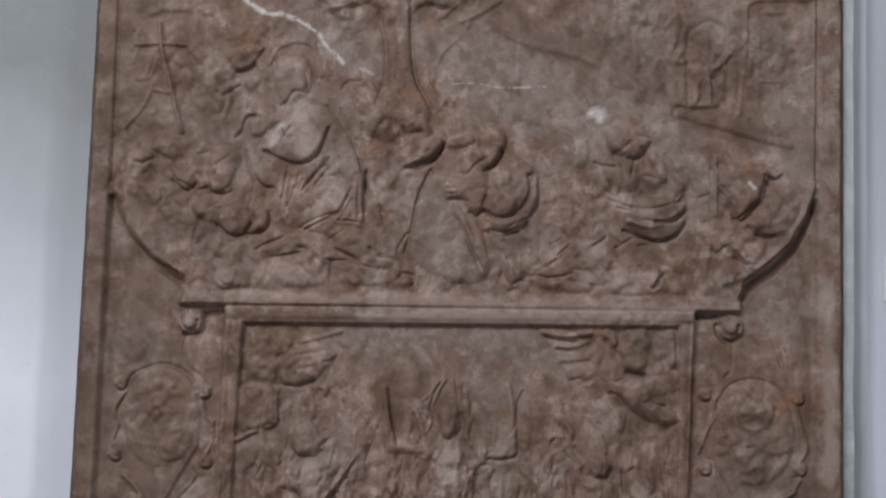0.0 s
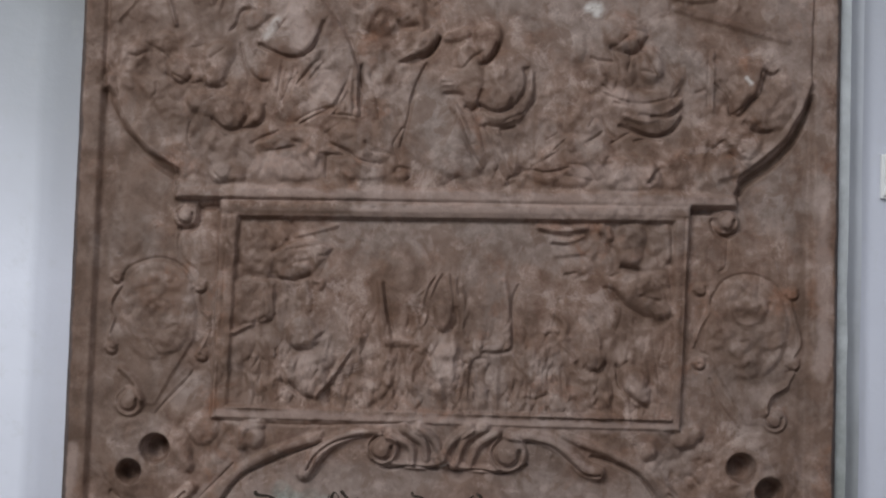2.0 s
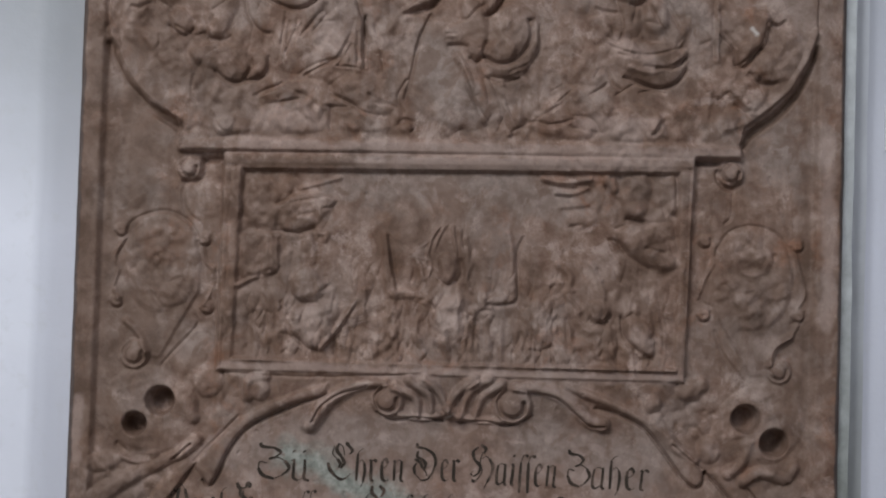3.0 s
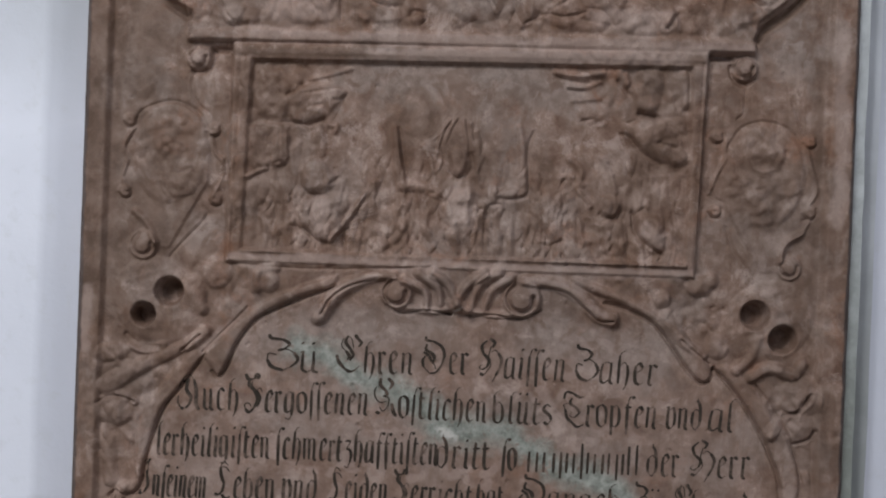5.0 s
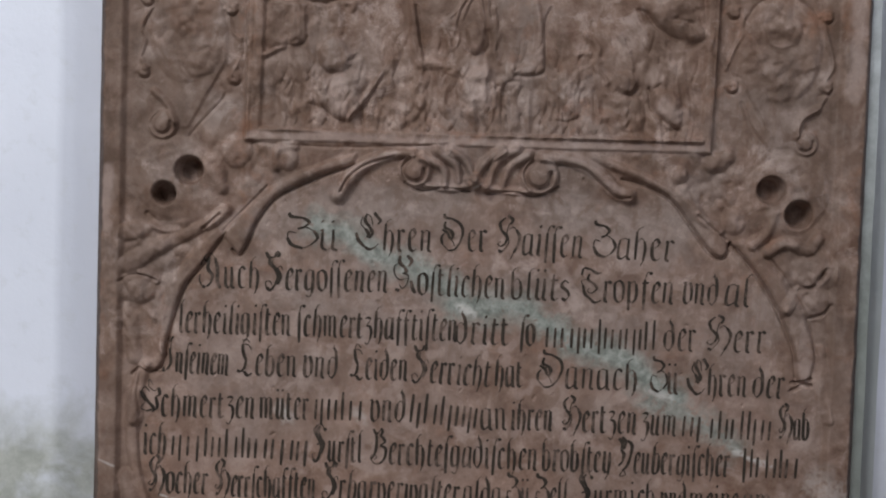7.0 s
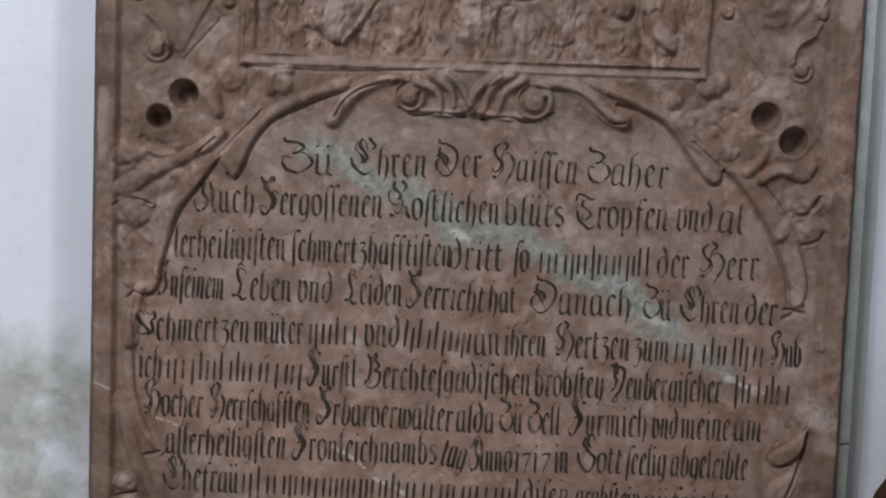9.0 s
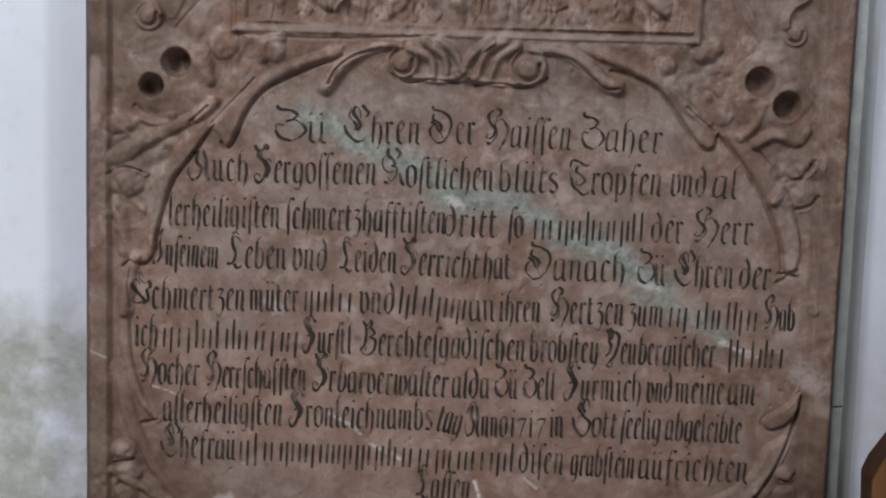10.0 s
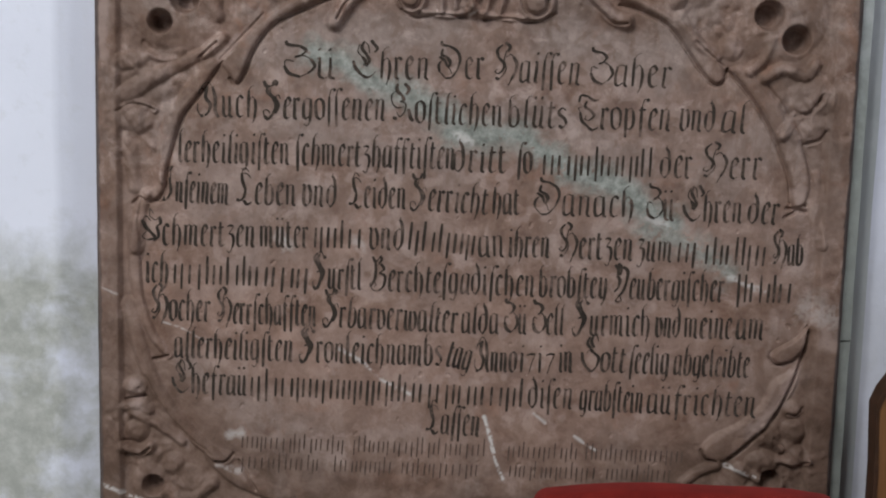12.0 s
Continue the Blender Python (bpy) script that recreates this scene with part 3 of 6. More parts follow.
cut("36,1903 46,1914 53,1929", 2.2, 7)
cut("-24,1874 -12,1874", 1.6, 5)
cut("-23,1867 -11,1867", 1.6, 5)
cut("-20,1859 -5,1860 6,1857", 2.0, 6)
cut("10,1842 22,1839 32,1865", 2.8, 8)
cut("29,1846 48,1837 67,1839 74,1853", 2.2, 8)
cut("95,1898 94,1872 78,1844 54,1832 33,1838", 2.6, 7)
cut("104,1891 106,1862 91,1837 64,1823", 1.8, 5)
cut("38,1818 59,1815 78,1823", 2.6, 6)
cut("5,1803 28,1765 39,1738", 1.8, 4)
done("carved_figure", "plain stooping figure carved in relief", rough=3.2)
# -- pair of figures in round folds --
body("193,1963 209,1977 235,1975 256,1959 257,1943 241,1924 220,1926 199,1936", 13, 12)
body("246,1922 264,1938 281,1920 281,1891 265,1880 249,1893", 13, 14)
body("212,1926 241,1919 247,1892 229,1873 210,1878 210,1905", 10, 16)
body("200,1872 229,1876 273,1875 299,1905 307,1881 308,1839 290,1814 261,1811 232,1826 205,1846", 14, 24)
body("149,1940 167,1951 175,1930 168,1909 152,1913", 6, 8)
body("170,1903 194,1909 205,1881 176,1866", 7, 10)
ridge("229,1836 256,1829 284,1838 305,1860", 4, 15)
cut("207,1931 217,1934 230,1946", 2.0, 5)
cut("228,1924 244,1925 257,1945", 1.8, 6)
cut("181,1917 191,1913 196,1913 211,1911", 2.0, 6)
cut("232,1824 253,1813 274,1809 292,1815 308,1833", 2.4, 3)
cut("282,1839 297,1843 308,1852", 2.6, 7)
cut("221,1857 247,1850 279,1858", 1.8, 4)
cut("226,1857 231,1879", 1.6, 5)
cut("292,1870 300,1889", 1.5, 5)
cut("294,1859 305,1873", 1.5, 5)
cut("297,1851 307,1861", 1.5, 5)
cut("238,1956 256,1953", 1.8, 5)
cut("235,1964 251,1967", 1.8, 4)
cut("196,1888 202,1892 208,1878", 1.6, 4)
cut("247,1877 273,1872", 1.8, 4)
done("carved_figure", "plain pair of wrapped figures carved in relief", rough=3.6)
body("88,1750 120,1790 153,1807 197,1803 214,1765 176,1737 121,1738", 7, 12)
body("192,1781 241,1788 274,1773 275,1740 209,1735", 7, 11)
body("280,1784 312,1790 318,1746 286,1740", 5, 9)
cut("102,1761 131,1779 148,1796", 1.9, 5)
cut("266,1744 278,1763", 2.8, 7)
cut("175,1796 197,1810", 1.9, 5)
cut("88,1758 121,1750 146,1758", 2.0, 5)
cut("180,1819 187,1832", 1.8, 4)
cut("183,1800 199,1813", 2.0, 5)
cut("206,1776 230,1781 252,1765", 1.9, 5)
cut("148,1752 187,1745", 1.7, 4)
done("carved_hem", "carved folds and uneven ground", rough=2.6)
# -- figure with a staff --
ridge("349,1930 350,1848", 3.4, 6, straight=True)
body("381,1910 394,1926 420,1916 423,1892 415,1874 399,1860 386,1841 376,1849 376,1867 386,1883", 13, 12)
body("399,1849 426,1890 457,1899 468,1865 457,1835 431,1821 405,1828", 10, 22)
body("368,1817 392,1828 421,1813 413,1787 389,1783", 7, 12)
body("329,1829 352,1832 363,1806 340,1790", 5, 10)
cut("345,1930 345,1853", 1.6, 4)
cut("423,1901 433,1899 442,1906", 2.8, 7)
cut("421,1895 418,1873 403,1862 390,1843 378,1844 376,1854", 2.6, 8)
cut("360,1889 368,1880 378,1868", 1.9, 5)
cut("402,1833 415,1823 434,1821", 2.0, 6)
cut("368,1806 379,1793 395,1779", 2.2, 6)
cut("328,1872 340,1877", 2.6, 4)
cut("337,1805 350,1795 366,1806", 2.6, 4)
cut("383,1915 399,1916 410,1920", 1.9, 4)
done("carved_figure", "plain figure with a staff carved in relief", rough=3.6)

# the upper scene is worn flat
flat = np.clip((GZ - 1.735) / 0.01, 0, 1)
HEIGHT[:] = HEIGHT + flat * np.where(HEIGHT > 0.009, -0.26 * (HEIGHT - 0.009), 0)
# -- folds, contours and undercut edges of the upper scene --
cut("-211,2075 -204,2047 -209,2016", 1.4, 3, target=HEIGHT)
cut("-193,1985 -170,1958 -152,1927 -140,1893", 2.6, 4, target=HEIGHT)
cut("-136,1894 -136,1858 -134,1825", 2.8, 7, target=HEIGHT)
cut("-145,1873 -144,1825", 1.6, 4, target=HEIGHT)
cut("-153,1856 -170,1826", 1.8, 5, target=HEIGHT)
cut("-173,1825 -151,1824 -129,1820", 1.6, 5, target=HEIGHT)
cut("-277,1919 -253,1907 -228,1902 -205,1914 -195,1935 -189,1953", 2.6, 8, target=HEIGHT)
cut("-244,1888 -248,1859 -248,1829", 1.6, 4, target=HEIGHT)
cut("-231,1872 -243,1842", 1.5, 4, target=HEIGHT)
cut("-206,1872 -187,1898", 1.7, 4, target=HEIGHT)
cut("-216,1812 -195,1823 -174,1835", 2.0, 6, target=HEIGHT)
cut("-281,1781 -262,1790 -247,1800", 1.6, 5, target=HEIGHT)
cut("-246,1775 -223,1778", 1.6, 5, target=HEIGHT)
cut("-225,1786 -211,1783", 1.5, 4, target=HEIGHT)
cut("-46,1900 -61,1864 -69,1821 -78,1784", 2.4, 6, target=HEIGHT)
cut("-82,1901 -60,1902 -42,1915 -27,1936", 3.4, 5.5, target=HEIGHT)
cut("-85,1747 -73,1753 -62,1745 -68,1738", 1.8, 5, target=HEIGHT)
cut("89,1896 92,1873 77,1847 51,1835 29,1845", 2.8, 7, target=HEIGHT)
cut("103,1883 104,1853 86,1824", 2.0, 4, target=HEIGHT)
cut("31,1816 53,1810 78,1816", 2.2, 6, target=HEIGHT)
cut("-5,1832 10,1798 23,1767 32,1746", 2.0, 4, target=HEIGHT)
cut("55,1803 67,1770 77,1747", 1.8, 4, target=HEIGHT)
cut("29,1901 43,1911 52,1929", 3.2, 8, target=HEIGHT)
cut("307,1835 295,1818 272,1809 245,1815 223,1823", 2.8, 7, target=HEIGHT)
cut("305,1851 291,1836 266,1836", 2.2, 7, target=HEIGHT)
cut("302,1881 293,1867", 1.4, 4, target=HEIGHT)
cut("306,1867 297,1854", 1.4, 4, target=HEIGHT)
cut("243,1848 213,1854", 2.0, 4, target=HEIGHT)
cut("244,1802 259,1805 279,1803", 2.0, 5, target=HEIGHT)
cut("212,1798 237,1814", 1.6, 5, target=HEIGHT)
cut("352,1885 372,1866 376,1844 393,1854 407,1865 416,1889 418,1905 432,1901", 2.0, 6, target=HEIGHT)
cut("391,1830 411,1820 432,1819", 2.0, 5, target=HEIGHT)
cut("376,1790 393,1778", 2.0, 6, target=HEIGHT)
cut("264,1745 274,1761", 1.8, 5, target=HEIGHT)
cut("131,1784 150,1802", 1.8, 5, target=HEIGHT)
cut("50,1742 61,1770", 1.2, 3, target=HEIGHT)
cut("-171,1628 -192,1585", 1.2, 2, target=HEIGHT)
cut("-482,1847 -466,1810 -442,1779 -410,1753 -384,1736", 9, 9, target=HEIGHT)
cut("488,1870 469,1819 439,1779 402,1751 388,1733", 6, 8, target=HEIGHT)
cut("-177,1787 -157,1778 -137,1765 -106,1756", 1.7, 3.4, target=HEIGHT)
cut("-127,1789 -119,1778 -87,1772", 1.9, 3.9, target=HEIGHT)
cut("-157,1866 -167,1837", 2.1, 4.4, target=HEIGHT)
cut("-148,1855 -142,1833", 1.7, 4.9, target=HEIGHT)
cut("-239,1883 -242,1852", 1.9, 3.4, target=HEIGHT)
cut("-223,1880 -234,1848", 2.1, 3.9, target=HEIGHT)
cut("-204,1892 -223,1864", 1.7, 4.4, target=HEIGHT)
cut("-303,1920 -294,1889 -277,1870 -262,1868", 1.9, 4.9, target=HEIGHT)
cut("-8,1848 5,1813 21,1778 37,1755", 2.1, 3.4, target=HEIGHT)
cut("36,1818 52,1783 61,1752 73,1737", 1.7, 3.9, target=HEIGHT)
cut("19,1837 32,1806 37,1783", 1.9, 4.4, target=HEIGHT)
cut("73,1745 99,1757 123,1754 154,1762", 2.1, 4.9, target=HEIGHT)
cut("122,1800 137,1809", 1.7, 3.4, target=HEIGHT)
cut("154,1767 177,1765 193,1745", 1.9, 3.9, target=HEIGHT)
cut("197,1835 205,1816 217,1806", 2.1, 4.4, target=HEIGHT)
cut("208,1930 218,1899 214,1871 198,1878", 1.7, 4.9, target=HEIGHT)
cut("198,1868 230,1855 269,1856 300,1866", 1.9, 3.4, target=HEIGHT)
cut("267,1932 288,1909 296,1889", 2.1, 3.9, target=HEIGHT)
cut("279,1932 301,1898", 1.7, 4.4, target=HEIGHT)
cut("245,1939 261,1912 276,1889", 1.9, 4.9, target=HEIGHT)
cut("252,1900 268,1896", 2.1, 3.4, target=HEIGHT)
cut("249,1838 281,1837 296,1846", 1.7, 3.9, target=HEIGHT)
cut("228,1946 236,1923 232,1899", 1.9, 4.4, target=HEIGHT)
cut("394,1834 410,1822 426,1817", 2.1, 4.9, target=HEIGHT)
cut("363,1805 379,1790 391,1779", 1.7, 3.4, target=HEIGHT)
cut("-394,1874 -370,1863 -355,1867", 1.9, 3.9, target=HEIGHT)
cut("-350,1860 -331,1856 -320,1863", 2.1, 4.4, target=HEIGHT)
cut("-367,1808 -370,1785 -362,1769", 1.7, 4.9, target=HEIGHT)
cut("-434,1916 -411,1905 -394,1886", 1.9, 3.4, target=HEIGHT)
cut("-342,1758 -332,1739 -322,1730", 2.1, 3.9, target=HEIGHT)
cut("-122,1883 -113,1848 -106,1809", 1.7, 4.4, target=HEIGHT)
cut("-79,1763 -88,1786 -76,1810", 1.9, 4.9, target=HEIGHT)
for text in ("-127,2154 -123,2114 -114,2074 -114,2026 -126,1985", "-79,2156 -80,2115 -78,2075 -70,2027 -47,1984"):
    cut(text, 3.4, 3.2, target=HEIGHT)

# -- middle scene: flames --
ridge("-280,1406 -188,1413 -80,1412 75,1413 230,1413 300,1410", 34, 6, sharp=1.0)
ridge("-274,1449 -158,1460 -4,1457 151,1461 291,1466", 95, 4.5, sharp=1.5)
sway = smooth_noise(0.045, 0.07, 0, 41) * 0.07 + smooth_noise(0.018, 0.035, 0, 42) * 0.022
patch = smooth_noise(0.03, 0.06, 0, 43)
tongues = (np.abs(np.sin((GX + sway) * 210)) ** 1.5 * 0.0034 + np.abs(np.sin((GX - sway * 0.6) * 120 + 1)) * 0.0022) * (0.25 + 1.1 * patch)
tongues += (smooth_noise(0.012, 0.03, 0.2, 44) - 0.4) * 0.004
LAYER = np.where(LAYER > 0.0002, LAYER * 0.6 + np.clip(LAYER / 0.005, 0, 1) * tongues, LAYER).astype(np.float32)
LAYER *= (GZ > 1.421) & (np.abs(GX) < 0.303)
done("flame_relief", "carved wavy tongues of flame", rough=1.5)
# the praying half figure
body("-27,1568 -14,1576 -1,1566 -0,1545 -10,1531 -21,1539", 11, 10)
body("-15,1510 -2,1521 14,1516 15,1497 -1,1489 -15,1497", 12, 14)
body("-36,1509 38,1514 32,1479 11,1455 -24,1467", 6, 20)
ridge("-60,1572 -51,1557 -45,1538", 4, 4)
ridge("12,1580 18,1559 13,1537 22,1522", 4, 4)
ridge("-100,1598 -97,1577 -94,1545 -87,1521", 8, 6, 0.6, 1.1)
ridge("-86,1517 -61,1516 -38,1508", 8, 4.5)
ridge("69,1603 74,1579 75,1542 76,1518", 8, 6, 0.6, 1.1)
ridge("77,1515 62,1512 42,1512", 8, 5)
cut("-94,1595 -90,1572 -85,1545 -80,1523", 2.2, 6)
cut("-74,1508 -52,1510 -34,1503", 2.0, 2)
cut("90,1598 83,1577 84,1542 83,1512 62,1505 44,1506", 2.2, 5)
cut("68,1600 69,1563 69,1542", 1.4, 3)
ridge("-25,1609 -34,1595 -40,1574 -43,1554", 2.6, 5, 1, 0.5)
ridge("-17,1611 -24,1599 -31,1578", 2.6, 5, 1, 0.5)
ridge("-7,1610 -4,1593 -1,1575 -3,1557", 2.6, 5, 1, 0.5)
ridge("3,1606 5,1587 10,1568", 2.6, 5, 1, 0.5)
ridge("-29,1603 -38,1590 -48,1581", 2.6, 5, 1, 0.5)
ridge("11,1595 16,1579 15,1560", 2.6, 5, 1, 0.5)
ridge("-40,1570 -35,1554 -39,1540", 2.6, 5, 1, 0.5)
cut("-22,1609 -30,1595 -37,1574 -40,1554", 1.4, 3)
cut("-14,1611 -21,1599 -28,1579", 1.4, 3)
cut("-4,1610 -1,1593 2,1575 0,1557", 1.4, 3)
cut("6,1606 8,1588 13,1568", 1.4, 3)
cut("-26,1603 -35,1591 -45,1581", 1.4, 3)
cut("14,1595 19,1579 18,1560", 1.4, 3)
cut("-37,1571 -32,1554 -36,1540", 1.4, 3)
cut("-44,1570 -35,1556 -24,1538", 3.0, 3)
cut("5,1564 8,1545 0,1534", 4.0, 5)
cut("-24,1538 -12,1530 -3,1538", 1.8, 5)
cut("29,1455 28,1479 33,1495 47,1497", 1.8, 5)
cut("40,1458 37,1479 45,1492", 1.5, 4)
cut("56,1443 48,1469 53,1488", 1.8, 4)
cut("9,1455 15,1479 20,1490", 1.8, 4)
cut("-33,1473 -26,1466", 2.0, 4)
cut("-11,1467 -5,1446 6,1431", 2.2, 4)
done("carved_figure", "plain half figure with raised arms in relief", rough=3.6)
body("-228,1534 -219,1549 -201,1553 -185,1535 -178,1517 -193,1502 -211,1501 -224,1513", 12, 14)
body("-232,1479 -214,1498 -172,1505 -159,1494 -165,1463 -182,1438 -197,1438 -219,1455", 12, 16)
body("-214,1598 -199,1599 -192,1556 -213,1556", 5, 7)
ridge("-182,1441 -162,1466 -138,1500 -125,1520", 5, 9, 1.1, 0.7)
ridge("-121,1522 -126,1495 -119,1471", 3, 4)
cut("-179,1438 -161,1459 -141,1491 -128,1517", 2.2, 7)
cut("-227,1528 -224,1512 -214,1500", 1.9, 4)
cut("-184,1517 -175,1524", 2.8, 7)
cut("-219,1455 -203,1440 -187,1435", 2.4, 7)
cut("-208,1500 -187,1500", 1.9, 5)
cut("-180,1475 -189,1459", 1.9, 4)
cut("-259,1485 -257,1466", 2.0, 4)
cut("-240,1458 -225,1455 -218,1440", 1.8, 4)
done("carved_figure", "plain crouched figure carved in relief", rough=3.6)
body("-298,1644 -281,1669 -253,1670 -243,1646 -245,1606 -266,1603 -291,1611", 7, 12)
body("-249,1637 -231,1650 -192,1654 -167,1642 -176,1627 -196,1605 -227,1598 -242,1600", 8, 10)
body("-299,1593 -272,1600 -245,1594 -242,1552 -255,1539 -291,1532 -301,1550", 8, 12)
ridge("-297,1522 -279,1533 -255,1539", 3.6, 8)
ridge("-219,1656 -192,1664 -162,1673", 3, 4)
ridge("-190,1596 -179,1595 -181,1587", 4, 4)
cut("-248,1635 -237,1640 -228,1650", 3.0, 7)
cut("-275,1599 -260,1596 -242,1598 -217,1595 -196,1603", 2.2, 6)
cut("-257,1591 -254,1551", 1.4, 4)
cut("-250,1591 -248,1549", 1.4, 4)
cut("-244,1588 -242,1546", 1.4, 4)
cut("-266,1591 -264,1566", 1.4, 3)
cut("-295,1527 -276,1535 -246,1539 -242,1549", 1.9, 6)
cut("-282,1669 -280,1657", 1.8, 4)
cut("-228,1637 -204,1642 -180,1647", 1.5, 3)
cut("-218,1619 -202,1623", 2.6, 4)
cut("-300,1607 -289,1642", 1.5, 3)
cut("-185,1630 -173,1632 -167,1639", 1.6, 4)
done("carved_figure", "plain winged figure carved in relief", rough=4.0)
body("220,1672 234,1688 262,1686 263,1652 251,1631 227,1633 220,1654", 8, 11)
body("218,1611 236,1624 264,1622 294,1623 304,1586 302,1562 277,1558 246,1576 225,1593", 10, 14)
body("277,1680 296,1690 300,1644 288,1638", 6, 7)
body("144,1634 178,1638 193,1623 172,1613 151,1615", 5, 8)
ridge("115,1680 146,1676 180,1680", 4, 6)
ridge("134,1661 153,1660 177,1668", 3, 5)
ridge("141,1642 177,1646", 3, 4)
ridge("204,1681 214,1669 210,1678", 6, 6)
cut("119,1673 137,1669 165,1666", 1.6, 5)
cut("134,1657 154,1656", 1.5, 4)
cut("201,1672 214,1656 220,1654", 2.6, 6)
cut("233,1628 257,1624", 4.0, 8)
cut("216,1614 230,1619 239,1623", 1.8, 5)
cut("209,1599 219,1596 238,1575 266,1560", 2.6, 6)
cut("258,1588 284,1582", 3.4, 5)
cut("154,1615 168,1618", 2.4, 5)
cut("278,1653 284,1634", 1.8, 4)
cut("270,1616 289,1601 295,1580", 1.8, 4)
done("carved_figure", "plain winged figure with a sash in relief", rough=4.0)
body("184,1513 202,1516 212,1498 200,1483 181,1491", 10, 10)
body("179,1473 197,1483 218,1477 222,1444 207,1432 186,1440", 9, 14)
body("233,1487 252,1494 273,1476 274,1446 256,1436 240,1454", 10, 12)
ridge("140,1563 156,1545 150,1521 169,1500", 5, 5)
ridge("129,1536 144,1539 159,1527", 4, 4)
ridge("183,1565 195,1547 202,1519", 4, 4)
cut("194,1485 203,1484 211,1495", 2.8, 7)
cut("227,1493 231,1469 244,1453 269,1436", 2.8, 7)
cut("230,1489 243,1499", 2.2, 5)
cut("224,1447 222,1474", 1.9, 5)
cut("150,1515 167,1500", 2.4, 5)
cut("101,1445 116,1443 134,1451", 2.6, 5)
cut("193,1559 197,1546", 2.0, 4)
cut("240,1536 240,1526", 1.8, 3)
done("carved_figure", "plain crouched pair carved in relief", rough=4.0)

# -- fine wavy locks of flame --
flick = random.Random(23)
for _ in range(190):
    x, z = flick.uniform(-292, 292), 1424 + 118 * flick.random() ** 1.5
    h, sway, lean = flick.uniform(18, 46), flick.uniform(2.5, 6.5) * flick.choice((-1, 1)), flick.uniform(-7, 7)
    cut(" ".join(f"{x + sway * math.sin(2.6 * k) + lean * k:.1f},{z + h * k:.1f}" for k in (0, 0.25, 0.5, 0.75, 1)), flick.uniform(1.6, 2.8), flick.uniform(1.6, 3.6), end=0.5, target=HEIGHT)

# -- coats of arms --
def shield(cx, cz, rx, rz, way):
    """A low oval shield with a fine raised rim, on a foot whose one side fades into the ground."""
    global LAYER
    q = np.hypot((GX - cx) / rx, (GZ - cz) / rz)
    LAYER = np.where(q < 1, 0.0042 * np.clip((1 - q) * 9, 0, 1), 0).astype(np.float32)
    LAYER += (0.0022 * np.clip(1 - np.abs(q - 0.96) / 0.04, 0, 1) * np.clip(0.6 + (GZ - cz) / rz, 0.15, 1)).astype(np.float32)
    half = rx * 0.95 * np.clip((GZ - (cz - rz * 1.8)) / (rz * 1.3), 0, 1)
    side = (GX - cx) * way
    fade = np.clip((side + rx * 0.7) / (rx * 1.1), 0, 1)
    foot = (side < half) & (GZ < cz) & (GZ > cz - rz * 1.8)
    LAYER = np.maximum(LAYER, np.where(foot, 0.0036 * fade, 0)).astype(np.float32)


(cx, cz), (rx, rz) = pts("-402,1548")[0], (0.053, 0.071)
shield(cx, cz, rx, rz, 1)
done("shield", "oval heraldic shield with a worn charge", rough=0.8)
(cx, cz) = pts("406,1548")[0]
shield(cx, cz, 0.057, 0.072, -1)
done("shield", "oval heraldic shield with a worn mask", rough=0.8)
ridge("-452,1552 -427,1561 -403,1559 -373,1562 -358,1555", 8, 4)
blob("-389,1522", 26, 28, 6)
blob("-426,1526", 22, 20, 4)
ridge("-436,1585 -409,1593 -379,1584", 9, 3.5)
ridge("-413,1512 -400,1495 -376,1498 -367,1518", 6, 6)
ridge("-377,1533 -363,1535 -364,1513", 5, 6)
cut("-410,1559 -398,1564 -388,1558", 3.5, 4)
cut("-399,1529 -392,1522 -377,1530", 3, 4)
cut("-413,1509 -398,1490 -373,1493", 2, 4)
LAYER *= 0.5
done("arms_charge", "worn carved charge on the shield", least=0.5, rough=2.0)
blob("405,1581", 25, 24, 6)
ridge("378,1595 386,1580 394,1560 405,1553 420,1557", 5, 7)
ridge("417,1591 430,1582 422,1561", 6, 6)
ridge("386,1596 404,1586 422,1594", 5, 6)
blob("380,1540", 20, 16, 5)
blob("436,1541", 20, 16, 5)
blob("405,1525", 30, 16, 5)
blob("398,1505", 13, 11, 7)
blob("416,1495", 22, 20, 4)
ridge("360,1524 385,1530 405,1535 431,1526 451,1531", 6, 5)
cut("394,1555 407,1551 423,1557", 2.2, 5)
cut("395,1530 408,1533", 2, 4)
cut("369,1544 385,1524", 2, 4)
LAYER *= 0.6
done("arms_charge", "worn carved mask on the shield", least=0.5, rough=2.6)
for text in ("-460,1592", "-346,1583", "-464,1495", "-340,1489", "340,1600", "468,1598", "341,1499", "471,1502"):
    (cx, cz), = pts(text) * 1000
    blob(text, 11, 10, 5.5)
    cut(" ".join(f"{cx + 9.5 * math.cos(k):.1f},{cz + 9 * math.sin(k):.1f}" for k in (3.4, 4.0, 4.7, 5.4, 6.1, 6.8)), 2.2, 4.5)
    cut(f"{cx - 2:.1f},{cz + 1:.1f} {cx + 3:.1f},{cz - 1:.1f}", 2.0, 2.5)
    done("curl", "small carved curl beside the shield")
for text in ("-453,1584 -467,1559 -461,1540 -467,1515 -460,1498", "-350,1578 -344,1553 -331,1539 -337,1509 -344,1494",
             "353,1595 351,1569 341,1549 332,1523", "463,1593 471,1563 479,1532 469,1512", "472,1494 460,1473 440,1460 432,1440 438,1420"):
    ridge(text, 4, 5, 0.8, 0.6)
    done("strap", "thin carved strapwork by the shield")
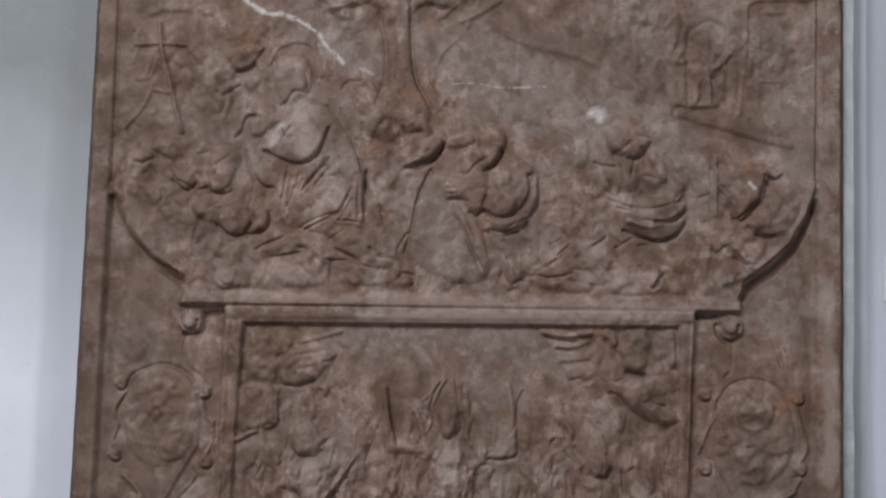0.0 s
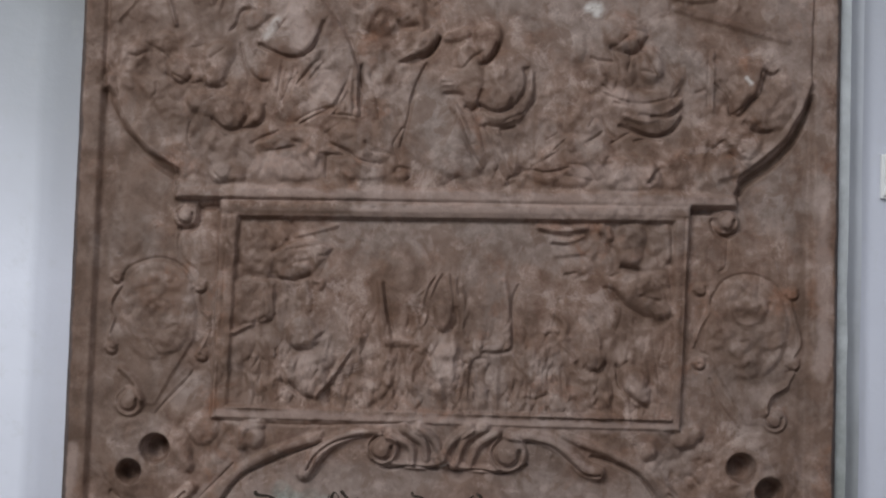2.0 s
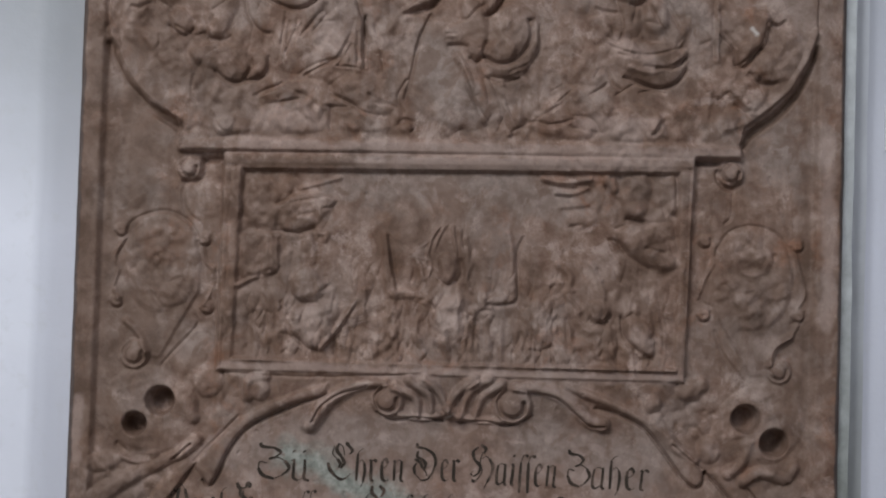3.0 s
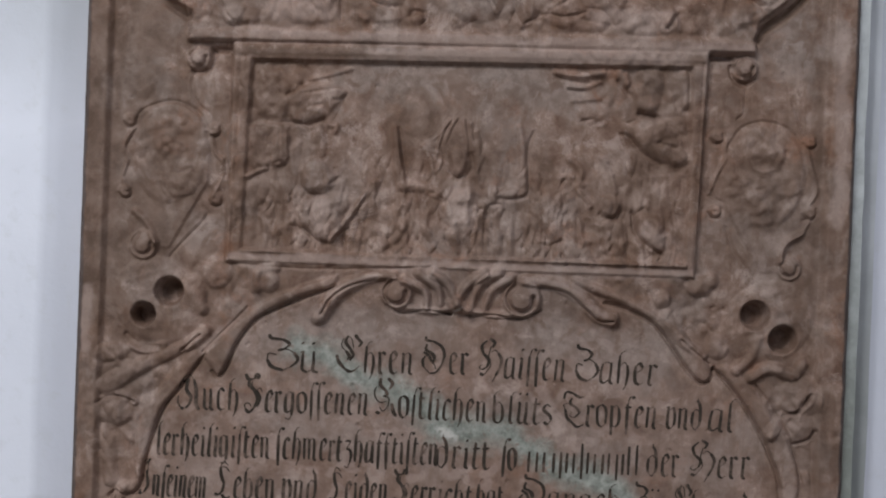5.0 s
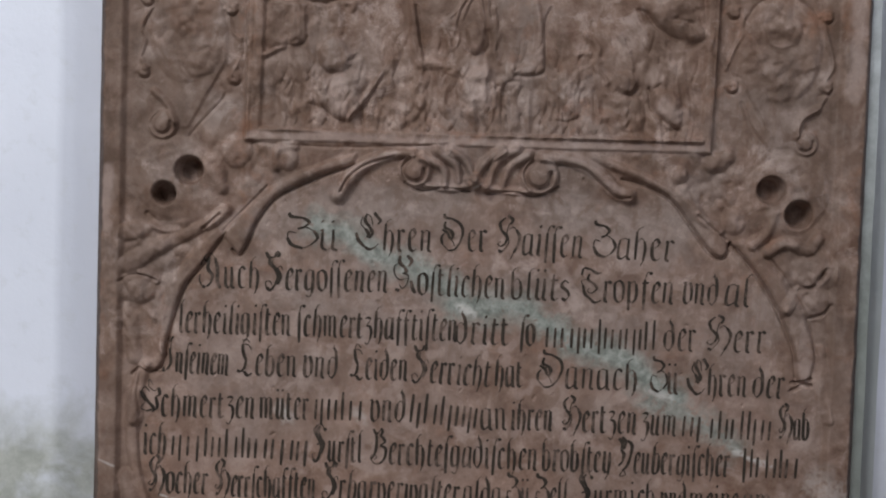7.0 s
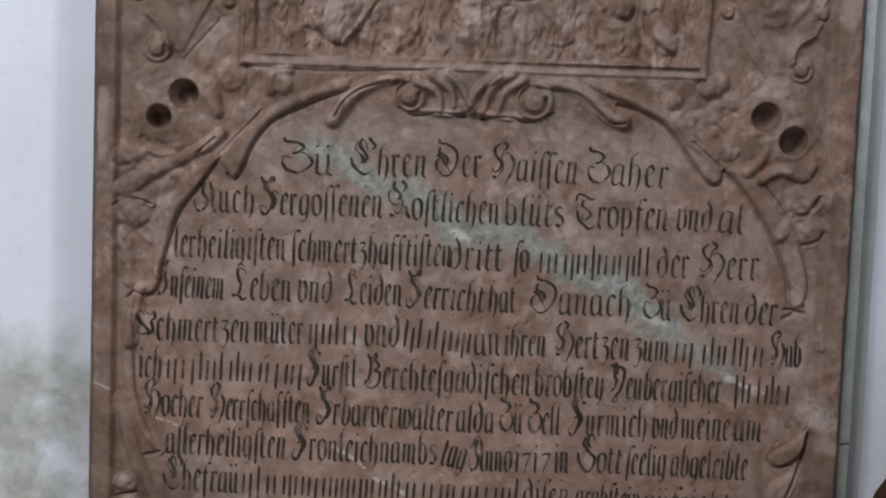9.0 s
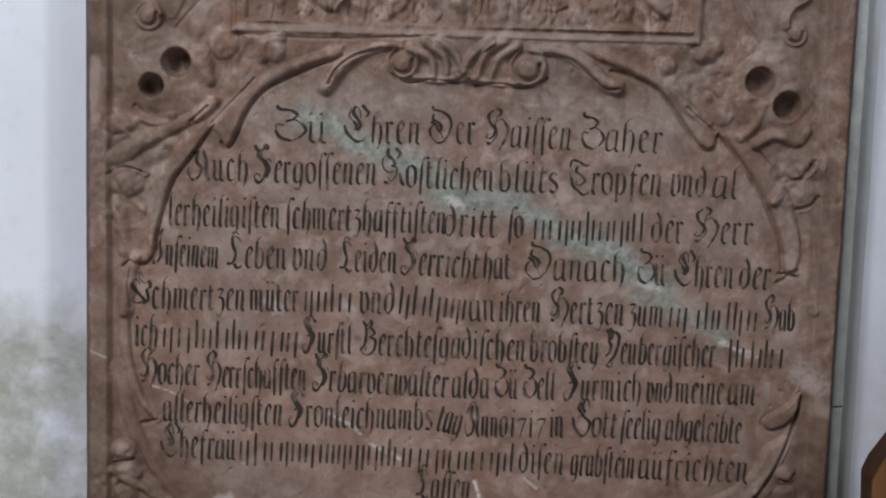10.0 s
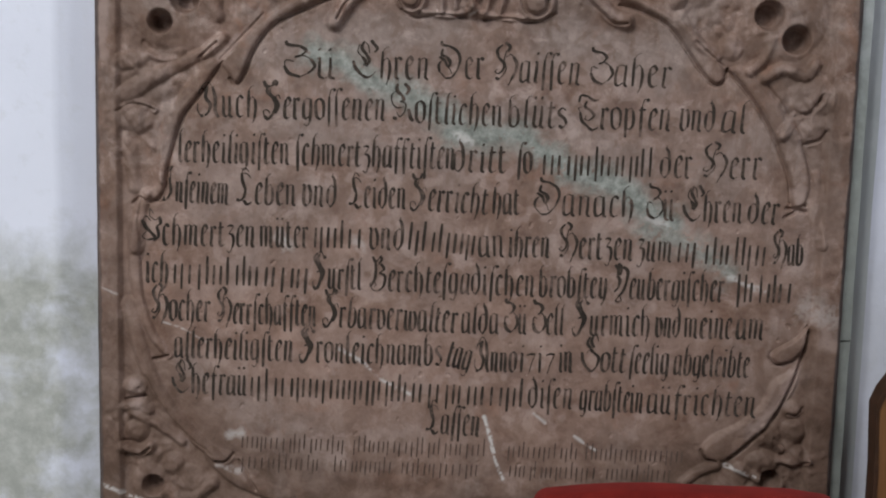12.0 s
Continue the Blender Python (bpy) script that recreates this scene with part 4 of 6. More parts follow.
for text in ("-453,1579 -464,1557 -460,1537 -466,1515", "-329,1544 -333,1524 -340,1507", "-357,1479 -353,1465 -388,1424 -400,1409", "331,1543 339,1518 352,1512", "462,1491 475,1493",
             "462,1476 437,1458 429,1435", "-455,1584 -444,1607 -405,1621 -373,1610 -355,1587", "358,1590 375,1615 406,1624 439,1614 458,1588", "427,1691 446,1643 462,1603",
             "-375,1661 -379,1641 -370,1619 -355,1607", "377,1674 376,1636 367,1626", "356,1478 372,1443 398,1411"):
    cut(text, 2, 3.2, target=HEIGHT)
for text in ("-349,1688 -350,1678 -354,1670 -363,1664 -376,1663", "357,1696 360,1683 372,1675 384,1681"):
    cut(text, 5.5, 8, target=HEIGHT)
for text in ("-350,1693 -326,1694", "327,1708 354,1709"):
    cut(text, 5.5, 8, target=HEIGHT, straight=True)


def volute(text, r, high):
    """A rolled scroll end: a disc with a spiral groove and a button."""
    (cx, cz), = pts(text)
    blob(text, r, r, high, sharp=0.3)
    turns = [(cx * 1000 + r * k * math.cos(a), cz * 1000 + r * k * math.sin(a)) for a, k in ((0.9 * i + 2.0, 0.84 - 0.055 * i) for i in range(6))]
    cut(" ".join(f"{a:.1f},{b:.1f}" for a, b in turns), r * 0.17, high * 0.72)
    blob(text, r * 0.30, r * 0.30, high * 0.85)
    done("volute", "rolled carved scroll end")


volute("-369,1680", 17, 11)
volute("374,1694", 17, 13)
volute("-436,1424", 20, 9)
volute("446,1425", 17, 8)
ridge("-449,1469 -431,1452 -419,1428", 5, 6)
done("scroll_strap", "curved carved scroll strap", rough=1)
ridge("460,1473 437,1458 432,1435", 6, 7)
done("scroll_strap", "curved carved scroll strap", rough=1)

# -- cartouche round the inscription --
for text, wide, high, a, b in (
        ("-453,1093 -462,1065 -466,1018", 8, 8, 0.8, 1.0),
        ("-469,1053 -470,996 -464,949 -447,897 -422,864", 8, 9, 1.0, 0.6),
        ("-477,936 -464,878 -447,830 -421,785 -390,748 -360,723 -338,715", 9, 9, 1.0, 0.7),
        ("-360,719 -329,688 -289,670 -253,657", 10, 9, 0.9, 0.9),
        ("479,1142 485,1108 483,1078 493,1044", 7, 6, 0.8, 0.8)):
    ridge(text, wide * 1.25, high * 0.78, a, b, 0.36)
    done("cartouche_strap", "carved strap of the cartouche rim", rough=1.2)
for text, wide, deep in (
        ("441,1082 451,1087 458,1092 469,1090", 3, 7),
        ("-457,1093 -443,1084 -432,1082 -426,1094", 1.8, 3), ("-459,1088 -463,1056 -459,1023", 1.8, 2.5), ("-462,1015 -457,949 -438,893 -419,869", 1.8, 2.5),
        ("-445,857 -434,859 -423,863", 2.4, 6), ("-456,834 -430,785 -390,741 -360,721", 1.8, 3), ("-355,711 -340,711 -331,721", 2.6, 7),
        ("-492,1207 -476,1216 -457,1215 -441,1209", 2.4, 5), ("-378,1283 -355,1304", 2.4, 6), ("-484,797 -456,804", 2.6, 8), ("-324,711 -298,670", 2.4, 5)):
    cut(text, wide, deep, target=HEIGHT)
for text, high, soft in (
        ("-171,1393 -212,1380 -266,1356 -305,1327 -330,1303 -350,1280 -342,1265 -328,1248 -317,1264 -303,1295 -281,1326 -248,1347 -209,1365 -171,1378", 8.5, 7),
        ("-349,1274 -375,1237 -400,1204 -414,1167 -423,1130 -426,1108 -434,1108 -438,1130 -435,1166 -423,1208 -396,1248 -365,1282", 8, 7),
        ("-426,1110 -431,1093 -446,1083 -460,1089 -454,1098 -442,1105 -434,1124", 6, 5),
        ("147,1391 188,1377 226,1363 262,1344 290,1311 312,1281 332,1264 345,1272 336,1298 305,1330 269,1356 228,1377 190,1392 150,1403", 8.5, 7),
        ("348,1285 374,1258 403,1218 424,1180 441,1139 446,1101 463,1095 473,1134 457,1181 429,1228 394,1268 366,1290", 8, 8),
        ("480,931 460,909 437,895 431,882 442,871 462,876 480,895 485,918", 9, 7),
        ("479,893 460,862 437,845 421,810 394,786 359,767 340,746 347,730 375,727 412,760 448,802 471,841", 8, 8),
):
    body(text, high, soft)
    done("cartouche_strap", "broad flat carved strap of the cartouche rim", rough=1.0)
for text, wide, deep in (
        ("-171,1377 -206,1364 -237,1350 -279,1328 -304,1295 -316,1264 -328,1247 -337,1255", 2.6, 6),
        ("-292,1344 -325,1308 -350,1281", 2.0, 4),
        ("-347,1278 -376,1236 -400,1203 -414,1165 -423,1129 -426,1107", 2.2, 5.5),
        ("-426,1107 -433,1089 -447,1082 -462,1088 -472,1079", 2.2, 5),
        ("195,1368 226,1361 263,1342 291,1309 313,1279 332,1263 344,1269 348,1284", 2.8, 6),
        ("300,1322 322,1304 343,1289", 2.2, 4),
        ("348,1284 375,1256 404,1216 425,1178 442,1137 447,1101", 2.8, 6),
        ("442,1094 450,1094 460,1097 468,1100", 3.0, 6),
        ("407,1263 433,1230 460,1180 473,1135", 2.0, 4),
        ("481,927 461,907 438,893 431,881 442,870 463,875", 2.2, 5),
        ("484,919 478,886 468,853 455,820 439,788 412,757 380,730", 3.2, 10),
        ("340,742 347,729 362,726", 2.4, 6),
):
    cut(text, wide, deep, target=HEIGHT)
# crest of the cartouche
for text, wide, high, a, b in (
        ("-92,1395 -128,1391 -162,1375 -183,1353 -195,1335", 12, 13, 0.5, 1.0), ("83,1395 126,1391 162,1375 186,1353 204,1346", 12, 13, 0.6, 1.0),
        ("-79,1391 -51,1375 -48,1353", 8, 11, 1, 0.6), ("-60,1399 -34,1380 -29,1358", 8, 12, 1, 0.6), ("-40,1400 -20,1386 -7,1359", 8, 13, 1, 0.6),
        ("65,1397 40,1380 31,1355", 8, 11, 1, 0.6), ("49,1404 22,1385 13,1357", 8, 12, 1, 0.6), ("29,1403 5,1384 -7,1361", 8, 13, 1, 0.6),
        ("-73,1352 -38,1348 -14,1354", 6, 9, 0.7, 0.8), ("6,1351 36,1347 67,1346", 6, 9, 0.8, 0.7)):
    ridge(text, wide, high, a, b, 0.6)
    done("crest_leaf", "carved acanthus leaf of the cartouche crest", rough=0.8)
volute("-89,1371", 22, 12)
volute("82,1369", 26, 13)
blob("-4,1356", 11, 9, 13)
blob("-17,1361 8,1351", 6, 6, 10)
done("crest_knot", "small carved knot", rough=2)
for text in ("-190,1340 -179,1360 -155,1378 -118,1389", "106,1387 141,1380 170,1357 188,1343 206,1343", "-102,1355 -82,1344 -51,1349 -13,1345", "11,1344 47,1346 77,1341 108,1355"):
    cut(text, 2.2, 6, target=HEIGHT)
# -- skull-like corner ornaments with bored sockets --
blob("-412,1349", 66, 58, 9, 30)
blob("-368,1358", 22, 30, 10)
blob("-335,1391", 23, 24, 10)
ridge("-353,1339 -363,1353 -373,1373", 9, 9)
ridge("-280,1371 -276,1393 -256,1399", 8, 8)
blob("-263,1382", 15, 17, 9)
done("corner_ornament", "carved corner ornament with two bored sockets", rough=3.0)
blob("419,1349", 66, 56, 9, -30)
blob("323,1396", 19, 16, 11)
blob("338,1404", 12, 12, 9)
blob("273,1376", 12, 13, 9)
blob("352,1316", 17, 20, 8)
ridge("379,1284 398,1302 407,1328", 9, 10)
ridge("399,1274 424,1288 455,1279 469,1295", 9, 10)
ridge("279,1354 301,1324 332,1305", 10, 6)
done("corner_ornament", "carved corner ornament with two bored sockets", rough=3.0)
ridge("-477,1231 -448,1252 -405,1273 -371,1291", 12, 9, 1.2, 0.6)
ridge("-483,1275 -459,1278 -453,1259", 13, 8)
ridge("-371,1289 -347,1310", 9, 9)
ridge("-447,1286 -424,1280 -403,1288", 7, 7)
blob("-466,1197", 25, 22, 8)
ridge("-481,1211 -462,1218 -442,1210", 7, 8)
ridge("-475,1172 -472,1132 -469,1102", 10, 5)
done("carved_bone", "carved crossed bones and foliage", rough=2.0)
blob("469,1249", 30, 30, 9)
blob("468,1206", 27, 26, 8)
ridge("457,1228 480,1239 486,1255", 7, 10)
ridge("428,1196 438,1212 457,1228", 9, 8)
cut("447,1228 467,1228 479,1247", 2.4, 6)
cut("462,1185 481,1191 490,1203", 2.8, 7)
cut("445,1223 464,1229 482,1253", 2.6, 7)
done("carved_bone", "carved crossed bones and foliage", rough=3.5)
blob("-469,818", 18, 15, 8)
ridge("-482,788 -465,791 -452,785", 9, 9)
ridge("-474,780 -447,767 -421,752 -404,738", 10, 9, 0.8, 0.7)
blob("-467,753", 18, 17, 10)
ridge("-487,729 -465,721 -450,730", 9, 10)
blob("-417,704", 17, 18, 8)
blob("-391,682", 28, 22, 8)
ridge("-426,667 -395,654 -360,678", 10, 9)
blob("-448,676", 30, 28, 7)
cut("-485,720 -465,716 -450,728", 2.8, 8)
cut("-487,739 -478,737", 2, 5)
done("corner_ornament", "carved corner ornament with a bored socket", rough=3.5)
blob("468,806", 15, 14, 9)
blob("438,768", 20, 22, 8)
blob("470,773", 20, 18, 10)
blob("476,740", 17, 14, 11)
ridge("453,731 473,727 491,732", 7, 10)
blob("429,726", 26, 18, 8)
ridge("317,694 340,712 364,721", 8, 7)
ridge("397,717 422,705 455,693", 9, 7)
blob("459,752", 18, 12, 9)
cut("461,799 473,797 482,807", 2.4, 7)
cut("453,726 474,722 493,730", 2.2, 7)
cut("443,764 460,746 452,735", 2.2, 6)
done("corner_ornament", "carved corner ornament with a bored socket", rough=3.6)
hole("-398,1362", 18, 31)
hole("-432,1330", 15, 31)
hole("401,1359", 18, 31)
hole("440,1327", 18, 31)
hole("-445,673", 14, 24)
hole("442,701", 13, 24)
cut("-455,1301 -434,1284 -410,1285", 5, 5, target=HEIGHT)
cut("-315,1403 -192,1400 -45,1408", 1.6, 3, target=HEIGHT)

# -- worn, uneven carving between the figures --
BUSY = np.zeros_like(GX)
for i, (text, wide) in enumerate((("-453,1916 -384,1847 -323,1819", 75), ("-409,2040 -346,2001 -299,2074", 45), ("-350,1752 -238,1755 -96,1759", 38), ("-11,1758 148,1763 307,1763 373,1775", 38),
                                  ("251,2120 339,2062 436,2076", 70), ("243,1889 427,1851", 60), ("-201,1898 -169,1834", 45), ("50,1883 78,1819", 40), ("132,1810 179,1843", 40),
                                  ("-124,1972 -86,1902 -99,1836", 40), ("-190,2135 -100,2153 -28,2140", 40),
                                  ("-288,1654 -248,1620 -265,1556", 55), ("-302,1471 -193,1464 -95,1457 -7,1470", 60), ("-5,1472 117,1466 249,1475", 62), ("193,1666 265,1643 277,1577", 60),
                                  ("-423,1575 -397,1527", 42), ("399,1581 410,1525", 44), ("-473,1266 -433,1232 -466,1172", 45), ("435,1268 468,1218", 45), ("-469,784 -448,717 -404,667", 45),
                                  ("426,764 472,744 430,710", 40), ("-349,1378 -300,1375", 35), ("288,1384 340,1346", 35))):
    wash(BUSY, text, wide, 1.0, 300 + i)
w, sd = signed(curve_of(pts("-38,1902 -62,1862 -75,1814 -63,1767 -20,1745 23,1742 41,1778 16,1833 -15,1855 -24,1895")), 0.002)
BUSY[w] = np.where(sd > 0, BUSY[w] * 0.1, BUSY[w])
CARVED = (0.0065 * (smooth_noise(0.020, 0.028, 0.4, 71) - 0.5) + 0.0042 * (smooth_noise(0.009, 0.016, -0.5, 72) - 0.5) + 0.0036 * (np.abs(smooth_noise(0.012, 0.026, 0.7, 73) - 0.5) * 2 - 0.4)
          + 0.0016 * (smooth_noise(0.0045, 0.006, 0.2, 74) - 0.5))
HEIGHT += (BUSY * CARVED).astype(np.float32)

# -- shallow dints over the open grounds --
HEIGHT += ((1 - BUSY) * (0.0022 * (smooth_noise(0.035, 0.030, 0.3, 75) - 0.5) + 0.0010 * (smooth_noise(0.011, 0.014, -0.2, 76) - 0.5))).astype(np.float32)

# -- pits and veins --
spots = np.random.default_rng(5)
for _ in range(240):
    p = spots.uniform((-480, 700), (480, 2180))
    cut(f"{p[0]:.0f},{p[1]:.0f} {p[0] + spots.uniform(-3, 3):.1f},{p[1] + spots.uniform(-3, 3):.1f}", spots.uniform(1.6, 3.2), spots.uniform(0.8, 2.4), target=HEIGHT)
vein(WHITE, "-322,2141 -301,2125 -281,2114 -260,2114 -235,2105 -214,2092", 3.5, 0.8, 0.8)
vein(WHITE, "-206,2085 -198,2072 -185,2060 -172,2047", 3.5, 0.75, 0.8, 5)
vein(WHITE, "-149,2040 -131,2033", 2.4, 0.4, 0.8, 6)
vein(WHITE, "-19,2022 13,2024 52,2019 111,2022", 1.8, 0.5, 1.0, 7)
vein(WHITE, "176,1985 188,1985 188,1979", 9, 0.8, 0.5, 8)
vein(WHITE, "-268,1929 -258,1945 -254,1953", 7, 0.35, 0.6, 9)
vein(WHITE, "395,1894 401,1887", 4, 0.7, 0.5, 10)
vein(GREEN, "-221,1292 -184,1280 -143,1256 -92,1239 -55,1220 -22,1202", 24, 0.95, 0.55, 12)
vein(GREEN, "-32,1188 17,1187 60,1186 99,1165 129,1142 164,1131 208,1120 243,1091 283,1066", 26, 1.0, 0.55, 14)
vein(GREEN, "245,1065 285,1049 325,1028 366,1002", 20, 0.8, 0.7, 16)
vein(WHITE, "-22,1185 -2,1176", 7, 0.7, 0.8, 18)
vein(WHITE, "249,1077 273,1068", 5, 0.6, 0.8, 19)
vein(WHITE, "366,997 392,985 419,976", 4, 0.7, 1.0, 20)
vein(WHITE, "-431,911 -401,901 -368,882", 1.8, 0.6, 1.0, 22)
vein(WHITE, "-180,878 -147,859 -123,838 -80,815", 2.6, 0.85, 1.0, 24)
vein(WHITE, "27,784 36,756 44,731", 3.2, 1.0, 0.8, 26)
vein(WHITE, "38,741 47,716 57,693", 3, 0.95, 0.8, 26)
vein(WHITE, "98,791 115,777", 3, 0.6, 0.8, 28)
vein(WHITE, "158,759 177,745 193,737", 3, 0.75, 0.8, 30)
vein(WHITE, "376,721 401,711 430,703", 2.6, 0.9, 0.9, 32)
vein(WHITE, "-519,674 -497,665 -479,654 -457,650", 3, 0.8, 1.0, 34)
vein(WHITE, "-336,749 -318,752", 8, 0.5, 0.7, 36)
vein(WHITE, "-353,705 -338,701 -322,697", 6, 0.4, 0.9, 38)
vein(WHITE, "-267,1039 -257,1026", 9, 0.5, 0.8, 40)
vein(WHITE, "-160,1033 -155,1026", 8, 0.4, 0.8, 42)
vein(WHITE, "-514,960 -494,951", 1.6, 0.5, 0.9, 44)
vein(WHITE, "-9,1350 0,1354", 3, 0.6, 0.9, 46)
vein(WHITE, "478,955 518,936", 22, 0.25, 0.9, 50)
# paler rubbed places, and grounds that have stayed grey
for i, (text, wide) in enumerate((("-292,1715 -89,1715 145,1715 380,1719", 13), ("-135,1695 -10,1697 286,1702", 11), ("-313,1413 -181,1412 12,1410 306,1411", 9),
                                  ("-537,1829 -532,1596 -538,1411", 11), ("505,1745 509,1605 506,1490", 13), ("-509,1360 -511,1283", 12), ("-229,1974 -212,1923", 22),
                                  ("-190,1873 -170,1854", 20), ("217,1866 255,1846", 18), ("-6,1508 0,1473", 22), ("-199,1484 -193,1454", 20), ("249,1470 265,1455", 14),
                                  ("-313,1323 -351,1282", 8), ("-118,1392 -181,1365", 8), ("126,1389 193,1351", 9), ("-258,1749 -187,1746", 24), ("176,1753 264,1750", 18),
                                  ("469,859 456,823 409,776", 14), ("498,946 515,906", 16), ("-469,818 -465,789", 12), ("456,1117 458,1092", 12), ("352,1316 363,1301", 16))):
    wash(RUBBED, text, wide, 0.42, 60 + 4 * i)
for i, (text, wide) in enumerate((("-20,2062 57,2036 128,2006 177,1963", 70), ("-30,1839 -12,1769", 45), ("302,1934 340,1892", 40), ("-149,1662 -10,1674 115,1662", 45),
                                  ("414,2103 453,2021", 40), ("-178,2083 -142,2058", 40), ("422,1771 467,1707", 35), ("-287,1292 -180,1311 -42,1331", 45), ("103,1317 180,1304 262,1282", 45), ("-256,1196 -117,1158", 40), ("64,1212 211,1149", 50), ("-391,841 -249,762", 30), ("-436,1664 -444,1624", 35))):
    wash(GREY, text, wide, 0.7, 200 + 4 * i)
# brown staining, with painted shade in the carved hollows, corners and along the border
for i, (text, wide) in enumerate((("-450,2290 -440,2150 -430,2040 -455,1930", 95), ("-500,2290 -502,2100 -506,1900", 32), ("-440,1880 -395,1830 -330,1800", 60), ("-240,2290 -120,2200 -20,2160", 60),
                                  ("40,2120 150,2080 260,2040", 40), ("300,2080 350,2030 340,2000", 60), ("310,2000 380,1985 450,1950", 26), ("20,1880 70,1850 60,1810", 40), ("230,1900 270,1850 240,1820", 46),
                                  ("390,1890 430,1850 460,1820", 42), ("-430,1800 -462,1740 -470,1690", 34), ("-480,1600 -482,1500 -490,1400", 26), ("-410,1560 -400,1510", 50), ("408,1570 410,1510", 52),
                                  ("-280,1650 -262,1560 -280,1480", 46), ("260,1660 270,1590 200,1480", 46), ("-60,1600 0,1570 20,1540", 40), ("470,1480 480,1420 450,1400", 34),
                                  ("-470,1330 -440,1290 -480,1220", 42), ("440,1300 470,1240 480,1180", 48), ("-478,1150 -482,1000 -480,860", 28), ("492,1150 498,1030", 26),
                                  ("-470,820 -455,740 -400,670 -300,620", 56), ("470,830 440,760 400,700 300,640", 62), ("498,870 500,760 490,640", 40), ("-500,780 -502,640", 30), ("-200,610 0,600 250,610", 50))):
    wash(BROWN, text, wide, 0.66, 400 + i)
# includes painted shade below the rims, beside the band and under the panel top
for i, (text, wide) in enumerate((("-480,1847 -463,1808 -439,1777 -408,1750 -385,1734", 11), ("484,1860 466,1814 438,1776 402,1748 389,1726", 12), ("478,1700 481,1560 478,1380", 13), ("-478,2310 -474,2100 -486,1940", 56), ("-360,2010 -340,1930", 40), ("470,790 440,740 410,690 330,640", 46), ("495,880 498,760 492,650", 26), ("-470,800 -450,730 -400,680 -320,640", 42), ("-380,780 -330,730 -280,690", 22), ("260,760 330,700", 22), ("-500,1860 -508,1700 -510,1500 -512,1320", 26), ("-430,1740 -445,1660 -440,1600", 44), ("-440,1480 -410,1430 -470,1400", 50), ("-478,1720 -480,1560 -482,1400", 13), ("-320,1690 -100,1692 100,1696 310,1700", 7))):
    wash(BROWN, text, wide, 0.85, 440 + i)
# lower ground and corners browned, staining and painted shade together
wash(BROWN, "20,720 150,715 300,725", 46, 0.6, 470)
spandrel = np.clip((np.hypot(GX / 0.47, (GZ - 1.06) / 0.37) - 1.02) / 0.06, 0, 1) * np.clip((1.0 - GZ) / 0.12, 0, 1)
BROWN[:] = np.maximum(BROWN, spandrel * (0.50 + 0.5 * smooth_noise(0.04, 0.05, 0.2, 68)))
calm = np.clip(1.25 - np.hypot(GX / 0.46, (GZ - 1.06) / 0.34), 0, 1)  # the inscription's ground is dressed flat
RUBBED[:] = np.maximum(RUBBED, np.clip(calm * 2.2, 0, 1) * (0.03 + 0.22 * smooth_noise(0.09, 0.06, 0.3, 66)))
rub = smooth_noise(0.030, 0.022, 0.5, 69) * 0.6 + smooth_noise(0.011, 0.009, -0.3, 70) * 0.4
RUBBED[:] = np.maximum(RUBBED, np.clip(calm * 2.2, 0, 1) * np.clip((rub - 0.58) / 0.14, 0, 1) * 0.38)
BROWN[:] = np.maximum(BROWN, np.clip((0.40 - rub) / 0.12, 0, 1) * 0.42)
RED[:] = np.clip(calm * 2.5, 0, 1) * np.clip((1.22 - GZ) / 0.3, 0, 1) * (0.15 + 0.5 * smooth_noise(0.12, 0.07, 0.2, 67))
HEIGHT += (1 - 0.8 * np.minimum(calm * 4, 1)) * ((smooth_noise(0.05, 0.05, 0, 31) - 0.5) * 0.0016 + (smooth_noise(0.012, 0.012, 0, 32) - 0.5) * 0.0007)
HEIGHT = HEIGHT.astype(np.float32)
worn = 0.6 + 0.4 * np.clip((GZ - 1.38) / 0.06, 0, 1)  # the carving is rubbed soft by age
HEIGHT = (HEIGHT + (softened(HEIGHT, 3) - HEIGHT) * 0.85 * worn).astype(np.float32)

epitaph = tagged(new("epitaph"), "carved red marble epitaph slab with scenes and inscription", "epitaph")
dz, dx = np.gradient(HEIGHT, STEP)
NORMALS = np.dstack([-dx, np.full_like(dx, -1), -dz])
HEIGHT[edge < 0.0005] = -0.034  # the slab's sides
NORMALS /= np.linalg.norm(NORMALS, axis=2, keepdims=True)
POINTS = np.dstack([GX, -HEIGHT, GZ])
cells = PIECE[:-1, :-1].copy()
number = np.arange(NX * NZ).reshape(NZ, NX)


def clusters(index):
    """The cells of one piece, parted into groups that hang together; crumbs go to the slab."""
    at = np.argwhere(cells == index)
    if index == 0 or not 12 <= len(at) <= 40000:
        return [at] if len(at) >= 12 else []
    lo, hi = at.min(0), at.max(0) + 1
    mask = cells[lo[0]:hi[0], lo[1]:hi[1]] == index
    tag = np.where(mask, np.arange(1, mask.size + 1).reshape(mask.shape), 0)
    while True:
        wide = np.pad(tag, 1)
        best = tag
        for i in range(3):
            for j in range(3):
                best = np.maximum(best, wide[i:i + tag.shape[0], j:j + tag.shape[1]])
        best = np.where(mask, best, 0)
        flat = np.concatenate([[0], best.ravel()])
        best = np.where(mask, flat[flat[best]], 0)
        if (best == tag).all():
            break
        tag = best
    out = []
    for key in np.unique(tag[mask]):
        some = np.argwhere(tag == key) + lo
        if len(some) > max(90, 0.08 * len(at)):
            out.append(some)
        else:
            cells[some[:, 0], some[:, 1]] = 0
    return out


